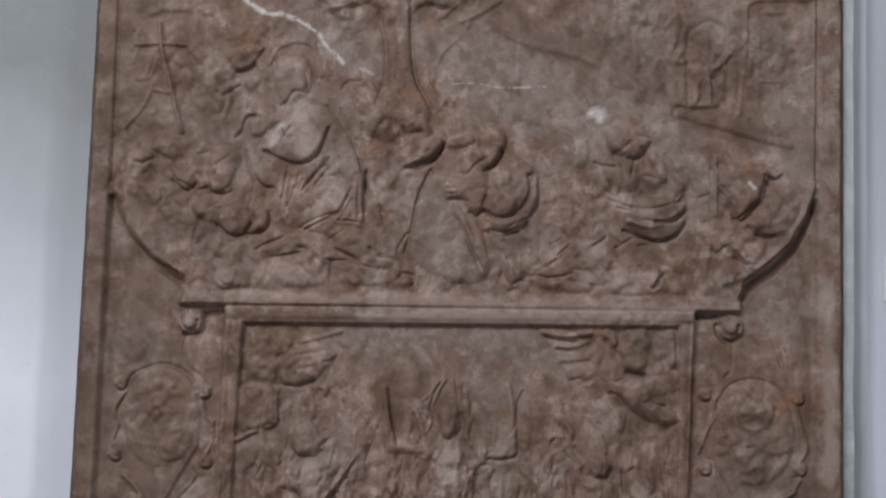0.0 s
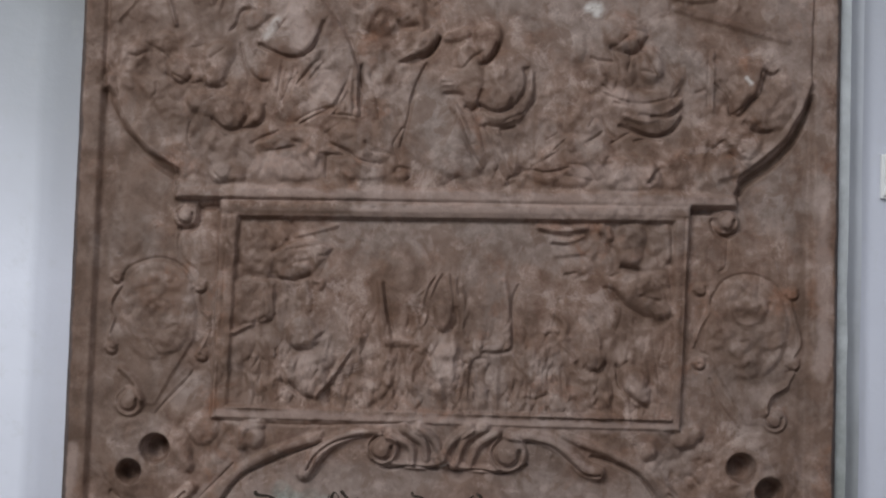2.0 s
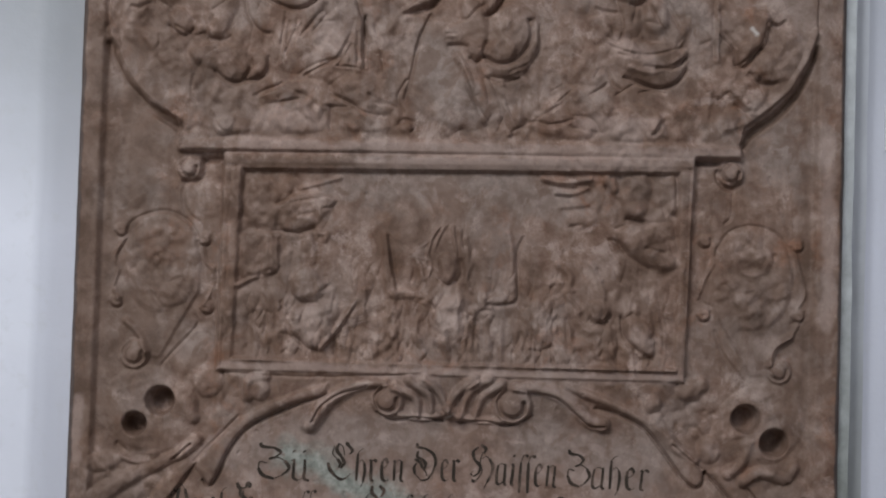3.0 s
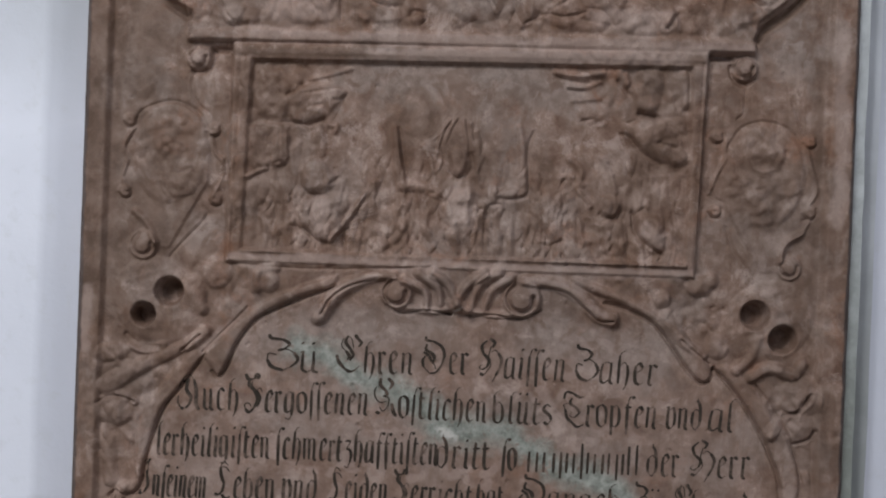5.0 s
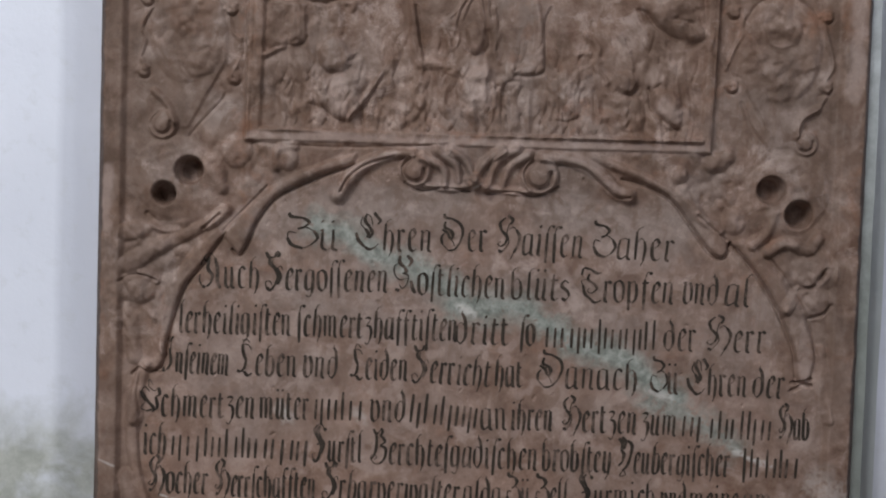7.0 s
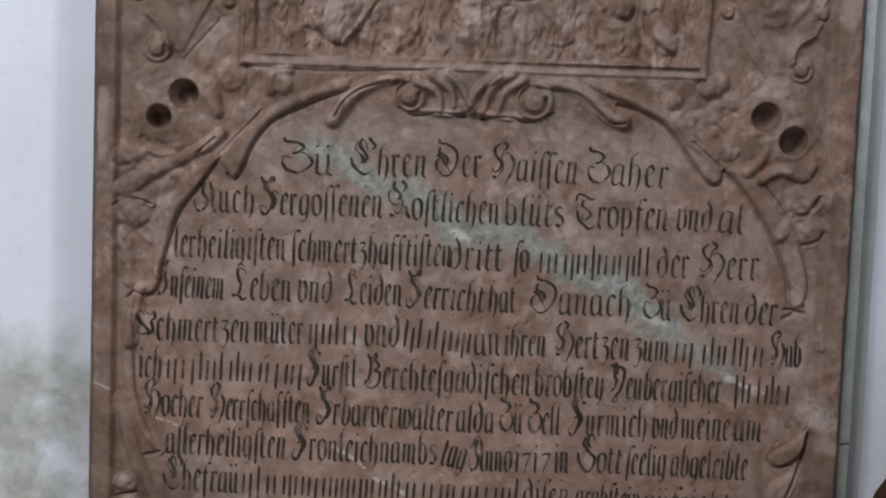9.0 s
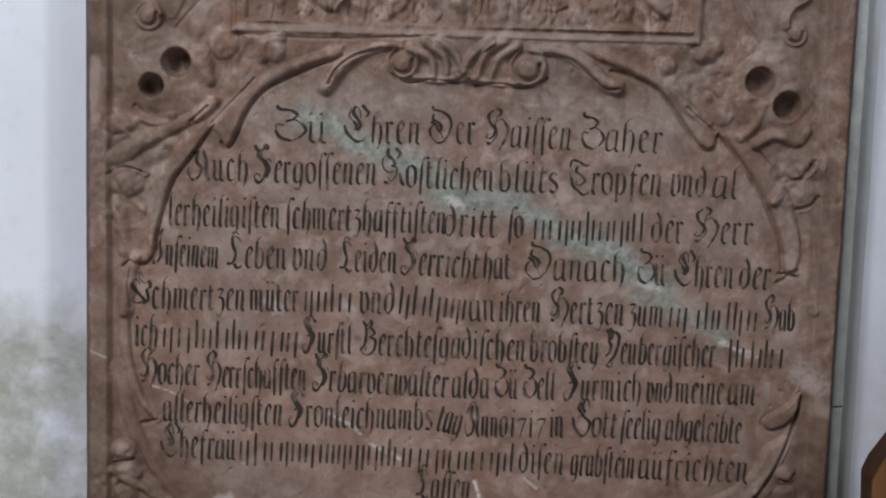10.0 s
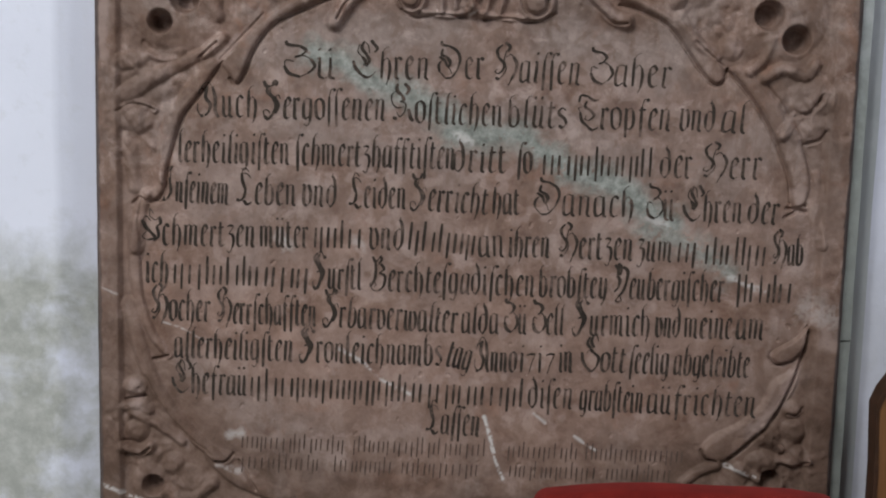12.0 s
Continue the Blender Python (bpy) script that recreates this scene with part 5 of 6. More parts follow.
def relief_mesh(at, name, label):
    r, c = at[:, 0], at[:, 1]
    quads = np.stack([number[r, c], number[r, c + 1], number[r + 1, c + 1], number[r + 1, c]], 1)
    used, quads = np.unique(quads, return_inverse=True)
    quads = quads.reshape(-1)
    me = bpy.data.meshes.new(name)
    me.vertices.add(len(used))
    me.vertices.foreach_set("co", POINTS.reshape(-1, 3)[used].astype(np.float32).ravel())
    me.loops.add(len(quads))
    me.loops.foreach_set("vertex_index", quads.astype(np.int32))
    n = len(quads) // 4
    me.polygons.add(n)
    me.polygons.foreach_set("loop_start", np.arange(0, 4 * n, 4, dtype=np.int32))
    me.update(calc_edges=True)
    me.shade_smooth()
    for field, key in ((GREEN, "green_vein"), (WHITE, "white_vein"), (DARKEDGE, "edge_dark"), (GREY, "grey_ground"), (RUBBED, "rubbed"), (BROWN, "brown_stain_shade"), (RED, "red_ground")):
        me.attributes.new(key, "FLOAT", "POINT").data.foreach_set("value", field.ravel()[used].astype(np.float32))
    me.normals_split_custom_set_from_vertices(NORMALS.reshape(-1, 3)[used].tolist())
    me.materials.append(MARBLE)
    ob = new(name, me)
    ob.parent = epitaph
    if label:
        ob["label"] = label


for i, (name, label) in list(enumerate(PIECES))[::-1]:
    for group in clusters(i):
        relief_mesh(group, name, label)
link_mesh("slab_edge", boxes((X0 + 0.001, X1 - 0.001, 0.032, WALL, Z0 + 0.001, Z1 - 0.001)), MARBLE, epitaph)


# ---- the inscription: black-filled letters, drawn with a broad slanting nib ----
ALPHABET = {}


def glyph(key, width, strokes):
    """The pen strokes of a letter in hundredths of the x-height; "!" marks a hairline."""
    ALPHABET[key] = (width / 100, [(t.startswith("!"), [tuple(float(v) / 100 for v in p.split(",")) for p in t.lstrip("!").split()]) for t in strokes.split(";")])


glyph("a", 54, "10,95 6,55 8,10 20,2 34,16;!10,95 25,103 40,93;40,102 40,50 40,8 51,-2")
glyph("b", 55, "!32,158 20,152 11,136;11,136 10,80 10,12 26,-2;!11,82 28,102 40,90;40,90 43,52 40,18 26,-2")
glyph("c", 42, "12,92 8,55 10,12 23,-2;!23,-2 36,10;14,93 24,102 36,88")
glyph("d", 56, "!30,160 26,148;26,148 38,126 43,88 42,30 24,-3;!24,-3 8,16;8,16 6,55 10,88;!10,88 25,102 42,86")
glyph("e", 42, "12,92 8,55 10,12 23,-2;!23,-2 36,10;14,93 25,104 36,84;!36,84 24,66 9,56")
glyph("f", 38, "15,-34 14,40 14,112;!14,112 22,144 34,150;34,150 42,138;2,94 32,98")
glyph("g", 55, "10,95 6,58 8,14 20,2 38,16;!10,95 25,103 40,93;40,102 41,40 38,-14;!38,-14 26,-34 8,-26")
glyph("h", 56, "!34,158 21,152 11,134;11,134 10,70 10,0;!10,78 27,102 39,90;39,90 43,48 38,-6;!38,-6 30,-30")
glyph("i", 28, "4,92 13,101;12,100 12,50 11,8 22,-2;9,132 17,142")
glyph("k", 50, "!34,158 21,152 11,134;11,134 10,70 10,0;!10,60 26,102 38,92;38,92 36,66 18,58;18,58 34,30 46,0")
glyph("l", 28, "!32,158 21,152 12,136;12,136 11,70 11,10 22,-2")
glyph("m", 84, "4,92 12,101;11,100 10,50 10,2;!11,84 27,102 37,94;37,98 37,50 36,2;!38,84 54,102 64,94;64,98 64,50 63,8 75,-2")
glyph("n", 57, "4,92 12,101;11,100 10,50 10,2;!11,84 28,102 39,94;39,98 39,50 38,8 50,-2")
glyph("o", 52, "26,103 8,88 6,50 10,14 26,-3;!26,-3 42,14;42,14 45,52 42,86 26,103")
glyph("p", 56, "4,92 12,101;11,100 10,40 10,-38;!11,84 28,102 40,90;40,90 43,52 40,18 26,-2;!26,-2 11,10")
glyph("r", 40, "4,92 12,101;11,100 10,50 9,8 20,-2;!12,86 22,102;22,102 35,90")
glyph("s", 44, "!36,88 22,103;22,103 8,84 12,66 32,44 37,22;!37,22 22,-2;22,-2 7,12")
glyph("ſ", 30, "12,-36 12,40 13,114;!13,114 22,146 34,152;34,152 42,140")
glyph("t", 36, "13,126 11,80 10,12 22,-2;!22,-2 34,10;2,94 30,98")
glyph("u", 57, "4,92 12,101;11,100 10,50 10,12 22,-2;!22,-2 37,16;38,101 38,50 37,8 50,-2")
glyph("v", 52, "2,96 12,104;12,104 10,52 12,12 25,-3;!25,-3 42,16;42,16 44,60 34,102;!34,102 18,88")
glyph("w", 78, "2,96 12,104;12,104 10,52 12,12 24,-3;!24,-3 36,16;36,101 36,50 38,12 50,-3;!50,-3 66,16;66,16 68,60 58,102;!58,102 42,88")
glyph("z", 46, "6,98 22,103 38,98;!38,98 14,62;14,62 34,56 40,28 34,-4;!34,-4 20,-32 5,-22")
glyph("y", 54, "2,96 12,104;12,104 10,52 12,12 25,-3;!25,-3 40,16;40,101 41,40 36,-10;!36,-10 20,-36")
glyph("1", 30, "4,92 12,101;11,100 10,50 10,0;8,132 16,140")
glyph("7", 48, "2,90 22,97 44,96;!44,96 26,50 12,-6")
glyph("A", 104, "!4,66 2,32 14,6;14,6 28,0;34,128 48,150 40,98 60,60 52,22;52,22 34,4;!34,128 28,150 52,172 74,150;74,150 84,90 82,30 96,-4;!10,110 22,140 34,128")
glyph("B", 96, "14,176 30,150 44,160;!44,160 54,180;56,182 62,160 50,140;30,150 34,110 30,60 12,22;!36,128 60,140;60,140 78,112 52,92;52,92 84,76 80,28 54,-2;!54,-2 24,2 6,30 22,48 40,30;!40,30 28,18")
glyph("D", 108, "22,182 26,164 54,158;54,158 88,132 98,90 84,40;84,40 60,8 34,2;!34,2 8,34;8,34 6,66 18,86;!18,86 40,98 52,70;26,144 22,116 46,104;46,104 56,82 48,56;10,106 32,88 42,60;!42,60 56,40 60,22")
glyph("E", 104, "2,84 12,48 36,16;36,16 58,4 80,14;!80,14 96,34;50,178 40,146 60,112;60,112 70,84 56,58;!32,166 22,130 40,104;40,104 54,80 46,62;78,184 92,164;92,164 104,144 92,126;!50,178 66,160 72,120")
glyph("F", 92, "34,182 16,156 36,118;36,118 60,78 46,30;46,30 28,-4 8,10;!8,10 4,34 22,40;50,176 36,152 52,118;52,118 72,84 58,40;!34,182 56,190 72,166;72,166 86,154;!58,40 44,4;30,84 62,92")
glyph("G", 98, "2,96 10,50 34,16;34,16 60,0 84,26;84,26 92,70 62,96;!62,96 40,106 26,90;40,176 28,140 50,112;50,112 58,96;58,184 48,150 64,120;!58,184 78,176 84,150")
glyph("H", 106, "34,176 12,148 20,112;20,112 46,82 38,48;38,48 20,34;!20,34 6,46 20,60;!52,150 44,100 54,56 26,8;26,8 10,16;44,186 66,168 58,144;!52,118 68,132 84,120;84,120 100,86 94,44;94,44 78,8;!78,8 66,-22")
glyph("I", 84, "62,182 40,152 46,100;46,100 56,50 34,14;!34,14 10,0;10,0 2,24;!10,150 30,174 62,182")
glyph("K", 108, "30,182 28,150 54,124;54,124 60,104 42,96;62,184 84,160 70,132;!28,150 4,130 6,90 30,66 62,74;!42,96 70,88 66,50;!66,50 44,24 28,44;10,20 30,12;84,64 92,26 106,4")
glyph("L", 92, "!64,160 40,180 28,152;28,152 34,110 50,72;50,72 44,34 24,16;24,16 8,22;!24,16 44,18;44,18 62,-2 84,10;!28,152 56,150 74,128")
glyph("N", 102, "10,174 34,150 28,118;28,118 46,92 38,54;38,54 14,34;30,182 50,160 44,120;!44,120 62,166;62,166 92,142 88,86;88,86 70,40 42,10;!42,10 26,-16 60,-10 52,12")
glyph("S", 100, "!60,150 40,176 38,140;!38,140 70,120 90,138;90,138 96,106 76,92;4,122 20,86 44,62;44,62 66,36 30,24;!4,122 20,140 44,116;!30,24 4,40 22,66;76,92 86,44 58,20")
glyph("T", 98, "6,124 14,156 44,152;44,152 72,134 92,138;40,130 34,104 58,88;58,88 76,62 56,38;!56,38 36,44 42,64;14,76 24,36 46,14;46,14 70,-6 98,6;!14,76 6,96 24,104")
glyph("V", 92, "8,184 20,160 40,158;40,158 52,166 58,186;58,186 70,176 66,160;28,158 26,130 48,106;48,106 66,66 50,22;50,22 28,-4 8,10;!8,10 6,36 26,40 36,22;!40,150 40,126 60,104;60,104 76,64 62,24;!60,104 78,116 88,96")
glyph("Z", 84, "14,178 20,160 50,154;50,154 66,132 52,108;52,108 36,100;!36,100 58,108 78,92;78,92 88,56 70,22;!70,22 50,6;50,6 22,22 10,56;!10,56 14,86 34,80")
DOT = [(0.06, 1.34), (0.13, 1.44)]


def on_stone(x, z):
    i = np.clip(np.round((np.asarray(x) - X0) / STEP).astype(int), 0, NX - 1)
    j = np.clip(np.round((np.asarray(z) - Z0) / STEP).astype(int), 0, NZ - 1)
    return -HEIGHT[j, i]


def nib(path, wide, hair):
    """Points and faces of a pen stroke whose width follows its direction, its ends pointed."""
    line = curve_of(np.array(path, float), 4)
    if len(line) == 2:
        line = np.linspace(line[0], line[1], 4)
    n = len(line)
    d = np.gradient(line, axis=0)
    d /= np.maximum(np.hypot(*d.T)[:, None], 1e-9)
    slant = np.abs(d[:, 0] * 0.50 - d[:, 1] * 0.87)
    w = wide * (0.34 if hair else 1.0) * (0.42 + 0.58 * slant) * (0.62 + 0.38 * np.sin(np.linspace(0.25, 2.9, n)))
    side = np.stack([-d[:, 1], d[:, 0]], 1) * w[:, None] / 2
    p = np.empty((2 * n, 2))
    p[0::2], p[1::2] = line + side, line - side
    return p, [(2 * i, 2 * i + 1, 2 * i + 3, 2 * i + 2) for i in range(n - 1)]


def set_letter(name, strokes, text, mat, parent):
    """Lay the strokes of one letter, in millimetres along and above the base line, on the stone."""
    a, b = pts(text)
    run = (b - a) / np.hypot(*(b - a))
    up = np.array([-run[1], run[0]])
    co, faces = [], []
    for k, (p, fs) in enumerate(strokes):
        base = len(co)
        q = a + p[:, :1] / 1000 * run + p[:, 1:] / 1000 * up
        lift = 0.0007 + 0.00006 * (k % 8)
        co += [(x, y - lift, z) for (x, z), y in zip(q, on_stone(q[:, 0], q[:, 1]))]
        faces += [tuple(i + base for i in f) for f in fs]
    me = bpy.data.meshes.new(name)
    me.from_pydata(co, [], faces)
    me.materials.append(mat)
    ob = new(name, me)
    ob.parent = parent
    return ob


hand = random.Random(11)


def word(body, text, xh, mat, parent, pen=4.7):
    """One word, its lower-case letters xh millimetres high, spread between two points of its base line."""
    a, b = pts(text)
    length = np.hypot(*(b - a)) * 1000
    widths = [ALPHABET["u" if ch == "\u00fc" else ch][0] + 0.06 for ch in body]
    fit = length / sum(widths)
    x = 0.0
    for ch, w in zip(body, widths):
        strokes = list(ALPHABET["u" if ch == "\u00fc" else ch][1])
        if ch == "\u00fc":
            strokes += [(False, DOT), (False, [(u + 0.27, v) for u, v in DOT])]
        lean, grow, thick = hand.uniform(-0.03, 0.05), hand.uniform(0.97, 1.04), pen * hand.uniform(0.88, 1.10)
        out = []
        for hair, path in strokes:
            out.append(nib([(x + (u + lean * v) * fit, v * xh * grow) for u, v in path], thick * (1.08 if ch.isupper() else 1.0), hair))
        set_letter("letter", out, text, mat, parent)
        x += w * fit


def bars(text, xh, mat, parent, pitch=9.6, pen=4.5, seed=1):
    """Plain upright bars where no word is given."""
    r = random.Random(seed)
    a, b = pts(text)
    length, x = np.hypot(*(b - a)) * 1000, 2.0
    while x < length - 2:
        top, low = xh * r.choice((1.0, 1.0, 1.0, 1.0, 1.45)) * r.uniform(0.96, 1.04), -xh * r.choice((0, 0, 0, 0, 0.28))
        set_letter("stroke_bar", [nib([(x + 0.6, top), (x, (top + low) / 2), (x - 0.4, low)], pen * r.uniform(0.85, 1.1), False)], text, mat, parent)
        x += pitch * r.choice((0.85, 1.0, 1.0, 1.15, 1.4))


def inscription_line(label="line of black-filled blackletter on the marble"):
    line = new("inscription_line")
    line.parent = epitaph
    line["label"] = label
    return line


line = inscription_line()
word("Zü", "-268,1258 -186,1259", 28.0, INK, line)
word("Ehren", "-168,1260 -60,1261", 28.0, INK, line)
word("Der", "-51,1262 16,1264", 28.0, INK, line)
word("Haiſſen", "25,1261 148,1259", 28.0, INK, line)
word("Zaher", "156,1259 274,1258", 28.0, INK, line)
line = inscription_line()
word("Auch", "-382,1202 -296,1203", 28.0, INK, line)
word("Vergoſſenen", "-292,1202 -120,1203", 28.0, INK, line)
word("Koſtlichen", "-115,1202 43,1199", 28.0, INK, line)
word("blüts", "47,1199 133,1199", 28.0, INK, line)
word("Tropfen", "142,1199 276,1199", 28.0, INK, line)
word("vnd", "284,1200 337,1199", 28.0, INK, line)
word("al", "342,1199 382,1198", 28.0, INK, line)
line = inscription_line()
word("lerheiligiſten", "-409,1139 -252,1139", 28.0, INK, line)
word("ſchmertzhafftiſten", "-246,1139 -22,1138", 28.0, INK, line)
word("dritt", "-28,1135 50,1135", 28.0, INK, line)
word("ſo", "62,1135 85,1135", 28.0, INK, line)
bars("98,1133 252,1134", 28.0, INK, line, seed=16)
word("der", "261,1134 310,1134", 28.0, INK, line)
word("Herr", "319,1134 406,1135", 28.0, INK, line)
line = inscription_line()
word("Inſeinem", "-431,1083 -337,1081", 28.0, INK, line)
word("Leben", "-330,1082 -242,1082", 28.0, INK, line)
word("vnd", "-237,1082 -186,1081", 28.0, INK, line)
word("Leiden", "-173,1081 -89,1081", 28.0, INK, line)
word("Verricht", "-87,1080 25,1076", 28.0, INK, line)
word("hat", "29,1077 70,1077", 28.0, INK, line)
word("Danach", "86,1077 232,1077", 28.0, INK, line)
word("Zü", "242,1074 288,1074", 28.0, INK, line)
word("Ehren", "296,1073 382,1073", 28.0, INK, line)
word("der", "387,1073 434,1072", 28.0, INK, line)
line = inscription_line()
word("Schmertzen", "-459,1021 -299,1022", 28.0, INK, line)
word("müter", "-295,1022 -224,1023", 28.0, INK, line)
bars("-219,1023 -147,1023", 28.0, INK, line, seed=31)
word("vnd", "-142,1023 -91,1023", 28.0, INK, line)
bars("-87,1023 9,1017", 28.0, INK, line, seed=33)
word("an", "12,1016 52,1017", 28.0, INK, line)
word("ihren", "54,1017 114,1017", 28.0, INK, line)
word("Hertzen", "124,1017 231,1016", 28.0, INK, line)
word("zum", "234,1016 287,1015", 28.0, INK, line)
bars("292,1015 326,1014", 28.0, INK, line, seed=38)
bars("331,1013 417,1012", 28.0, INK, line, seed=39)
word("Hab", "426,1014 471,1015", 28.0, INK, line)
line = inscription_line()
word("ich", "-455,968 -421,968", 28.0, INK, line)
bars("-416,967 -295,966", 28.0, INK, line, seed=42)
bars("-288,966 -228,964", 28.0, INK, line, seed=43)
word("Furſtl", "-221,965 -150,965", 28.0, INK, line)
word("Berchteſgadiſchen", "-141,964 95,961", 28.0, INK, line)
word("brobſtey", "99,961 197,961", 28.0, INK, line)
word("Neubergiſcher", "202,961 362,960", 28.0, INK, line)
bars("379,960 460,960", 28.0, INK, line, seed=48)
line = inscription_line()
word("Hocher", "-448,914 -363,914", 28.0, INK, line)
word("Herrſchafften", "-355,912 -213,911", 28.0, INK, line)
word("Vrbarverwalter", "-207,911 -13,906", 28.0, INK, line)
word("alda", "-9,906 46,906", 28.0, INK, line)
word("Zü", "50,907 86,907", 28.0, INK, line)
word("Zell", "90,907 138,907", 28.0, INK, line)
word("Furmich", "147,907 261,908", 28.0, INK, line)
word("vnd", "266,907 303,907", 28.0, INK, line)
word("meine", "307,907 377,907", 28.0, INK, line)
word("am", "381,907 423,907", 28.0, INK, line)
line = inscription_line()
word("allerheiligſten", "-415,861 -245,859", 28.0, INK, line)
word("Fronleichnambs", "-239,859 -33,858", 28.0, INK, line)
word("tag", "-30,858 5,851", 28.0, INK, line)
word("Anno", "11,851 72,851", 28.0, INK, line)
word("1717", "75,851 127,851", 28.0, INK, line)
word("in", "131,853 153,853", 28.0, INK, line)
word("Gott", "162,855 228,854", 28.0, INK, line)
word("ſeelig", "231,854 290,853", 28.0, INK, line)
word("abgeleibte", "295,853 405,851", 28.0, INK, line)
line = inscription_line()
word("Ehefraü", "-419,809 -310,808", 28.0, INK, line)
bars("-307,807 -218,807", 28.0, INK, line, seed=69)
bars("-215,806 -83,804", 28.0, INK, line, seed=70)
bars("-77,803 85,800", 28.0, INK, line, seed=71)
word("diſen", "89,800 155,799", 28.0, INK, line)
word("grabſtein", "163,798 255,796", 28.0, INK, line)
word("aüfrichten", "259,796 418,794", 28.0, INK, line)
line = inscription_line()
word("Laſſen", "-58,759 23,755", 28.0, INK, line)
for i, (places, label) in enumerate(((("-320,730 -170,728", "-160,728 33,726", "62,725 166,724", "174,724 318,723"), "faint line of small worn strokes"),
                                     (("-320,700 -201,698", "-187,698 -99,697", "-90,697 25,696", "65,696 195,695", "205,695 299,694"), "faint line of small worn strokes"))):
    line = inscription_line(label)
    for k, place in enumerate(places):
        bars(place, 17.0, FAINT, line, 7.0, 2.5, seed=50 + 7 * i + k)

# ---- beside the slab ----
fillet = tagged(new("mortar_fillet"), "grey mortar fillet between slab and wall, cracked across", "mortar", kind="structure")
crack = pts("530,905")[0][1]
for low, high in ((0.5, crack - 0.0016), (crack + 0.0016, 2.3)):
    bm = bmesh.new()
    n = 40
    rows = []
    for k in range(n + 1):
        z = low + (high - low) * k / n
        out = 0.0215 + 0.002 * noise.noise((0, 0, z * 9)) + 0.0012 * noise.noise((3, 0, z * 31))
        rows.append([bm.verts.new((X1 - 0.001, 0.006, z)), bm.verts.new((X1 + out * 0.8, 0.012, z)), bm.verts.new((X1 + out, 0.026, z)), bm.verts.new((X1 + out + 0.001, WALL + 0.002, z))])
    for r0, r1 in zip(rows, rows[1:]):
        for k in range(3):
            bm.faces.new((r0[k], r0[k + 1], r1[k + 1], r1[k]))
    for r in (rows[0], rows[-1]):
        bm.faces.new(r)
    bmesh.ops.recalc_face_normals(bm, faces=bm.faces[:])
    link_mesh("mortar_strip", bm, MORTAR, fillet)


def wall_shade(x0, x1, mat, label):
    """A grey strip for the slab's painted shadow, a skin on the wall with a wavering edge."""
    bm = bmesh.new()
    rows = []
    for k in range(61):
        z = 0.35 + 2.05 * k / 60
        wave = 0.0015 * noise.noise((x0 * 9, 0, z * 7))
        rows.append([bm.verts.new((x0 + (wave if abs(x0) > abs(x1) else 0), WALL + 0.002, z)), bm.verts.new((x0 + (wave if abs(x0) > abs(x1) else 0), WALL - 0.0008, z)),
                     bm.verts.new((x1 + (wave if abs(x1) > abs(x0) else 0), WALL - 0.0008, z)), bm.verts.new((x1 + (wave if abs(x1) > abs(x0) else 0), WALL + 0.002, z))])
    for r0, r1 in zip(rows, rows[1:]):
        for k in range(3):
            bm.faces.new((r0[k], r0[k + 1], r1[k + 1], r1[k]))
    for r in (rows[0], rows[-1]):
        bm.faces.new(r)
    bmesh.ops.recalc_face_normals(bm, faces=bm.faces[:])
    tagged(link_mesh("shade_strip", bm, mat), label, "plaster strip", kind="structure")


# the slab's shadow on the wall, added as a grey skin
wall_shade(X1 + 0.018, X1 + 0.052, SHADEGREY, "grey strip beyond the mortar, painted as the slab's shadow")


def light_switch(x, z):
    """A single rocker switch, 80 mm square, on the wall."""
    root = tagged(new("light_switch"), "white plastic light switch with a grey rocker", "light switch")
    root.location = (x, WALL, z)

    def pad(half, front, back, soft):
        bm = boxes((-half, half, -front, -back, -half, half))
        bmesh.ops.bevel(bm, geom=[e for e in bm.edges if abs((e.verts[0].co - e.verts[1].co).y) > 1e-4], offset=soft, segments=5, affect="EDGES")
        bmesh.ops.bevel(bm, geom=[e for e in bm.edges if all(v.co.y < -front + 1e-5 for v in e.verts)], offset=min(0.004, soft * 0.6), segments=3, affect="EDGES")
        return bm

    link_mesh("cover_plate", pad(0.0405, 0.010, 0.0, 0.009), SWITCH, root, smooth=False)
    link_mesh("inner_ring", pad(0.029, 0.0125, 0.009, 0.005), SWITCH, root)
    bm = pad(0.0225, 0.0155, 0.012, 0.003)
    bmesh.ops.rotate(bm, cent=(0, -0.012, 0), matrix=Matrix.Rotation(radians(4), 3, "X"), verts=bm.verts[:])
    link_mesh("rocker", bm, KEYGREY, root, "grey rocker key")


light_switch(0.649, 1.773)


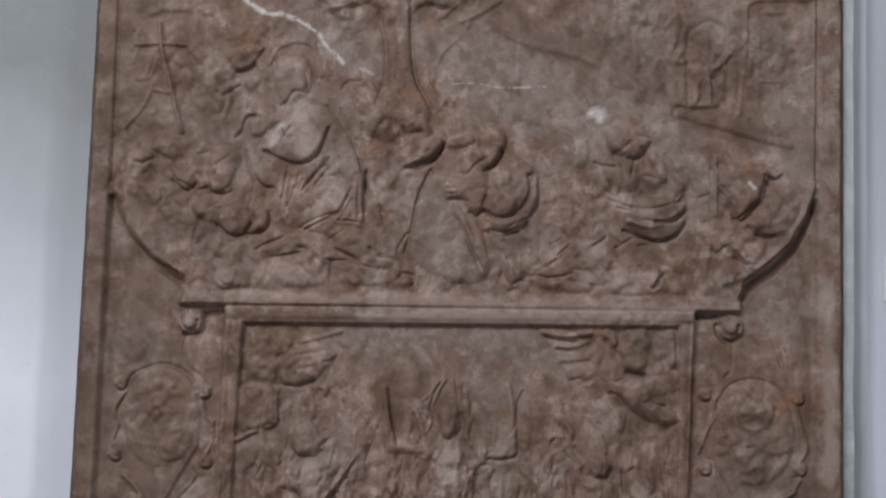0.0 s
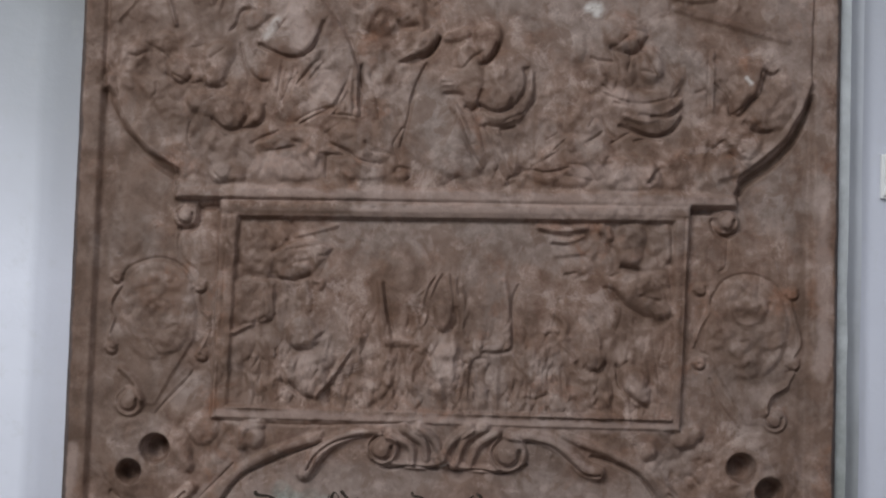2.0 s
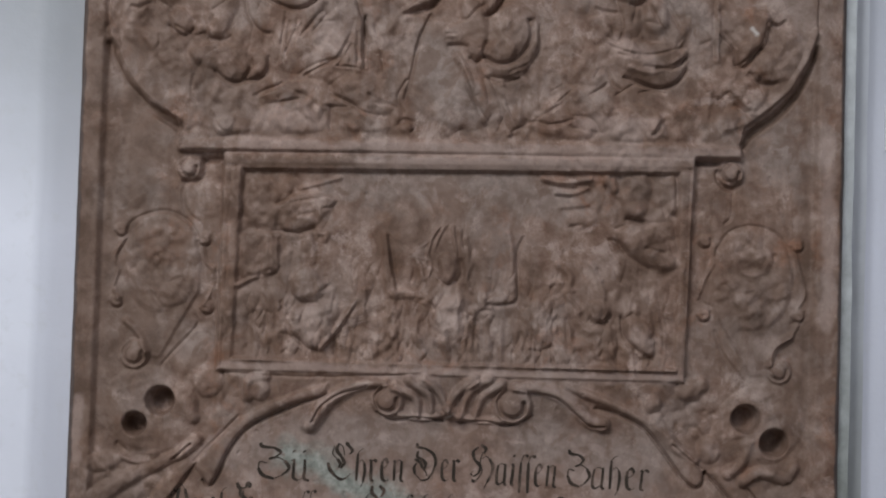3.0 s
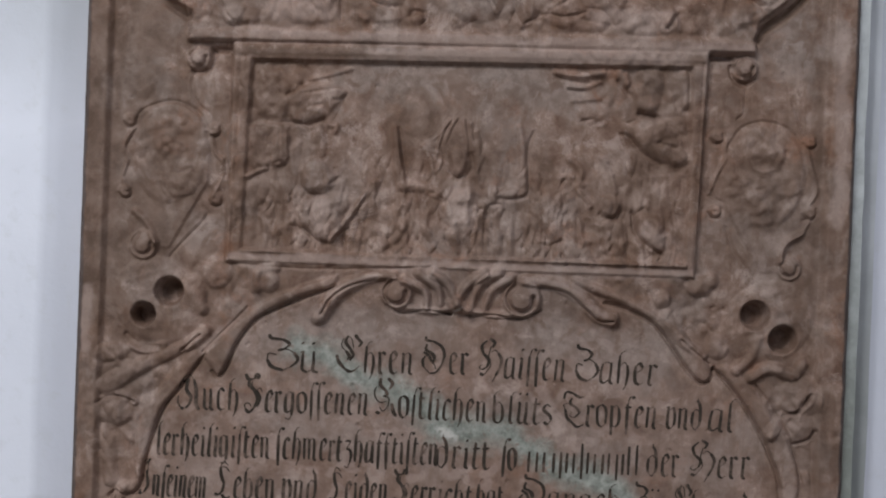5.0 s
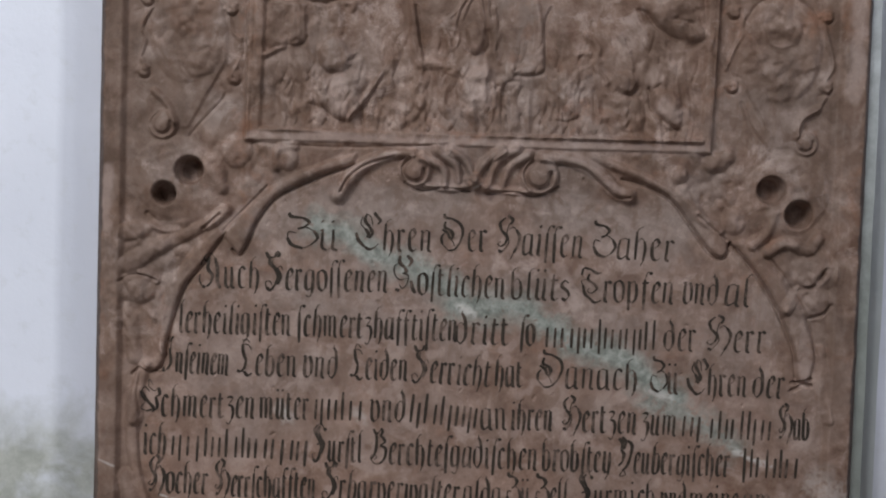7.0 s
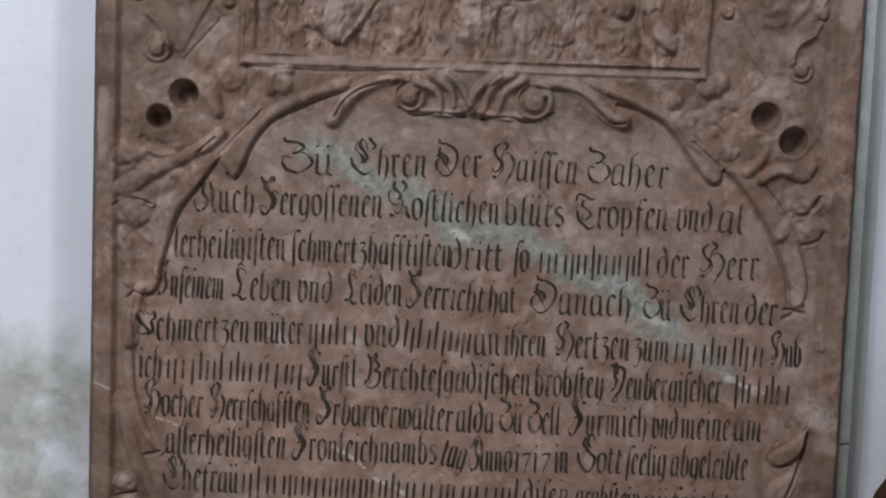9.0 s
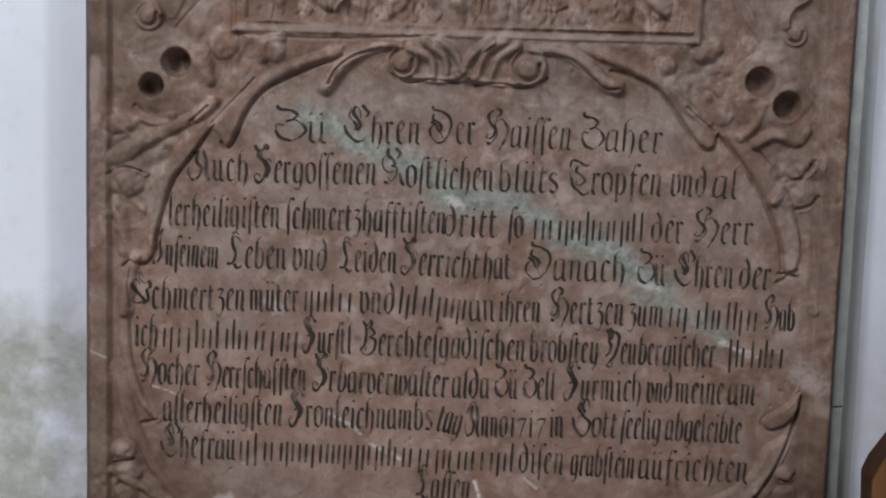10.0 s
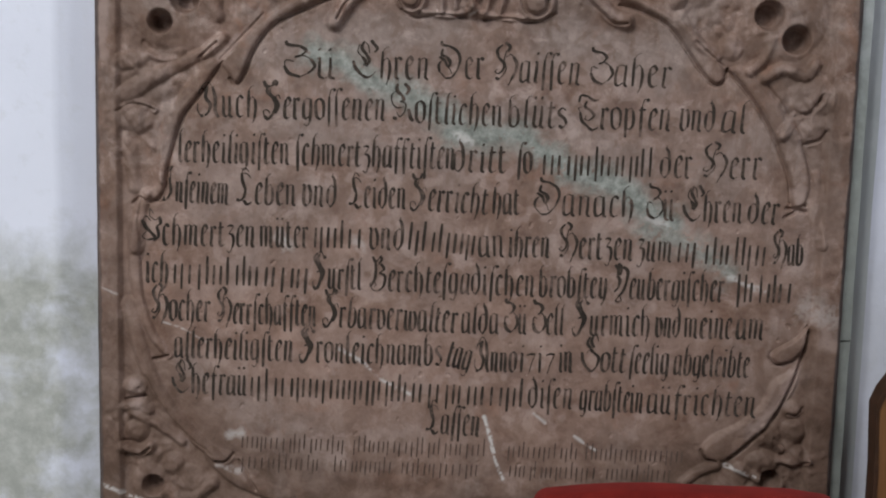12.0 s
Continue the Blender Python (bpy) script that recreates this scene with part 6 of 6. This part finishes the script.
def bench_end(x, y, top):
    """A tall wooden bench end with a cut corner, its edge bound by a darker strip, and the bench's seat and back behind it."""
    root = tagged(new("wooden_bench"), "varnished brown wooden bench with a cut-cornered end panel", "bench")
    root.location = (x, y, 0)
    outline = [(0.012, 0.0), (0.004, top - 0.10), (0.0, top - 0.02), (0.008, top), (0.075, top + 0.098), (0.12, top + 0.118), (0.36, top + 0.118), (0.42, top + 0.09), (0.44, top), (0.44, 0.0)]
    bm = bmesh.new()
    face = bm.faces.new([bm.verts.new((px, 0, pz)) for px, pz in outline])
    deep = bmesh.ops.extrude_face_region(bm, geom=[face])["geom"]
    bmesh.ops.translate(bm, vec=(0, 0.022, 0), verts=[g for g in deep if isinstance(g, bmesh.types.BMVert)])
    bmesh.ops.recalc_face_normals(bm, faces=bm.faces[:])
    bmesh.ops.bevel(bm, geom=bm.edges[:], offset=0.004, segments=2, affect="EDGES")
    link_mesh("end_panel", bm, WOOD, root)
    bm = bmesh.new()
    path = outline[:-1]
    ring = []
    for k, (px, pz) in enumerate(path):
        cx, cz = 0.22, top * 0.6
        d = math.hypot(cx - px, cz - pz)
        ix, iz = px + (cx - px) / d * 0.007, pz + (cz - pz) / d * 0.007
        ox, oz = px - (cx - px) / d * 0.0012, pz - (cz - pz) / d * 0.0012
        ring.append([bm.verts.new(v) for v in ((ox, -0.003, oz), (ix, -0.003, iz), (ix, 0.025, iz), (ox, 0.025, oz))])
    for r0, r1 in zip(ring, ring[1:]):
        for k in range(4):
            bm.faces.new((r0[k], r0[(k + 1) % 4], r1[(k + 1) % 4], r1[k]))
    for r in (ring[0], ring[-1]):
        bm.faces.new(r)
    bmesh.ops.recalc_face_normals(bm, faces=bm.faces[:])
    link_mesh("edge_strip", bm, EDGEWOOD, root, "dark worn edge strip")
    link_mesh("seat", rounded(boxes((0.03, 0.41, 0.0225, 0.19, 0.42, 0.45)), 0.005), WOOD, root)
    link_mesh("back_panel", rounded(boxes((0.40, 0.425, 0.0225, 0.19, 0.452, top)), 0.004), WOOD, root)


bench_end(0.516, -0.20, 0.886)


def red_chair(x, y, width, top):
    """An upholstered chair seen from the front: padded back and seat on four turned-out wooden legs."""
    root = tagged(new("upholstered_chair"), "chair with a red cloth padded back before the slab", "chair")
    root.location = (x, y, 0)
    h = width / 2

    def pad(x0, x1, y0, y1, z0, z1, soft):
        bm = boxes((x0, x1, y0, y1, z0, z1))
        bmesh.ops.bevel(bm, geom=bm.edges[:], offset=soft, segments=5, affect="EDGES", profile=0.5)
        bmesh.ops.subdivide_edges(bm, edges=[e for e in bm.edges if e.calc_length() > 0.1], cuts=7, use_grid_fill=True)
        for v in bm.verts:
            v.co.z += 0.004 * noise.noise(Vector((v.co.x * 7, v.co.y * 7, 1.0))) - 0.012 * (v.co.x / h) ** 4 * (1 if v.co.z > (z0 + z1) / 2 else 0)
        return bm

    link_mesh("backrest", pad(-h, h, -0.03, 0.03, top - 0.36, top, 0.017), CLOTH, root, "red cloth padded backrest", True)
    link_mesh("seat", pad(-h - 0.01, h + 0.01, -0.44, -0.02, 0.41, 0.47, 0.02), CLOTH, root, "red cloth padded seat", True)
    for sx in (-1, 1):
        for yy, zz in ((-0.40, 0.41), (0.0, top - 0.35)):
            bm = bmesh.new()
            box(bm, sx * (h - 0.03) - 0.016, sx * (h - 0.03) + 0.016, yy - 0.016, yy + 0.016, 0, zz)
            bmesh.ops.bevel(bm, geom=bm.edges[:], offset=0.004, segments=2, affect="EDGES")
            link_mesh("leg", bm, WOOD, root)


red_chair(0.262, -0.30, 0.372, 0.785)
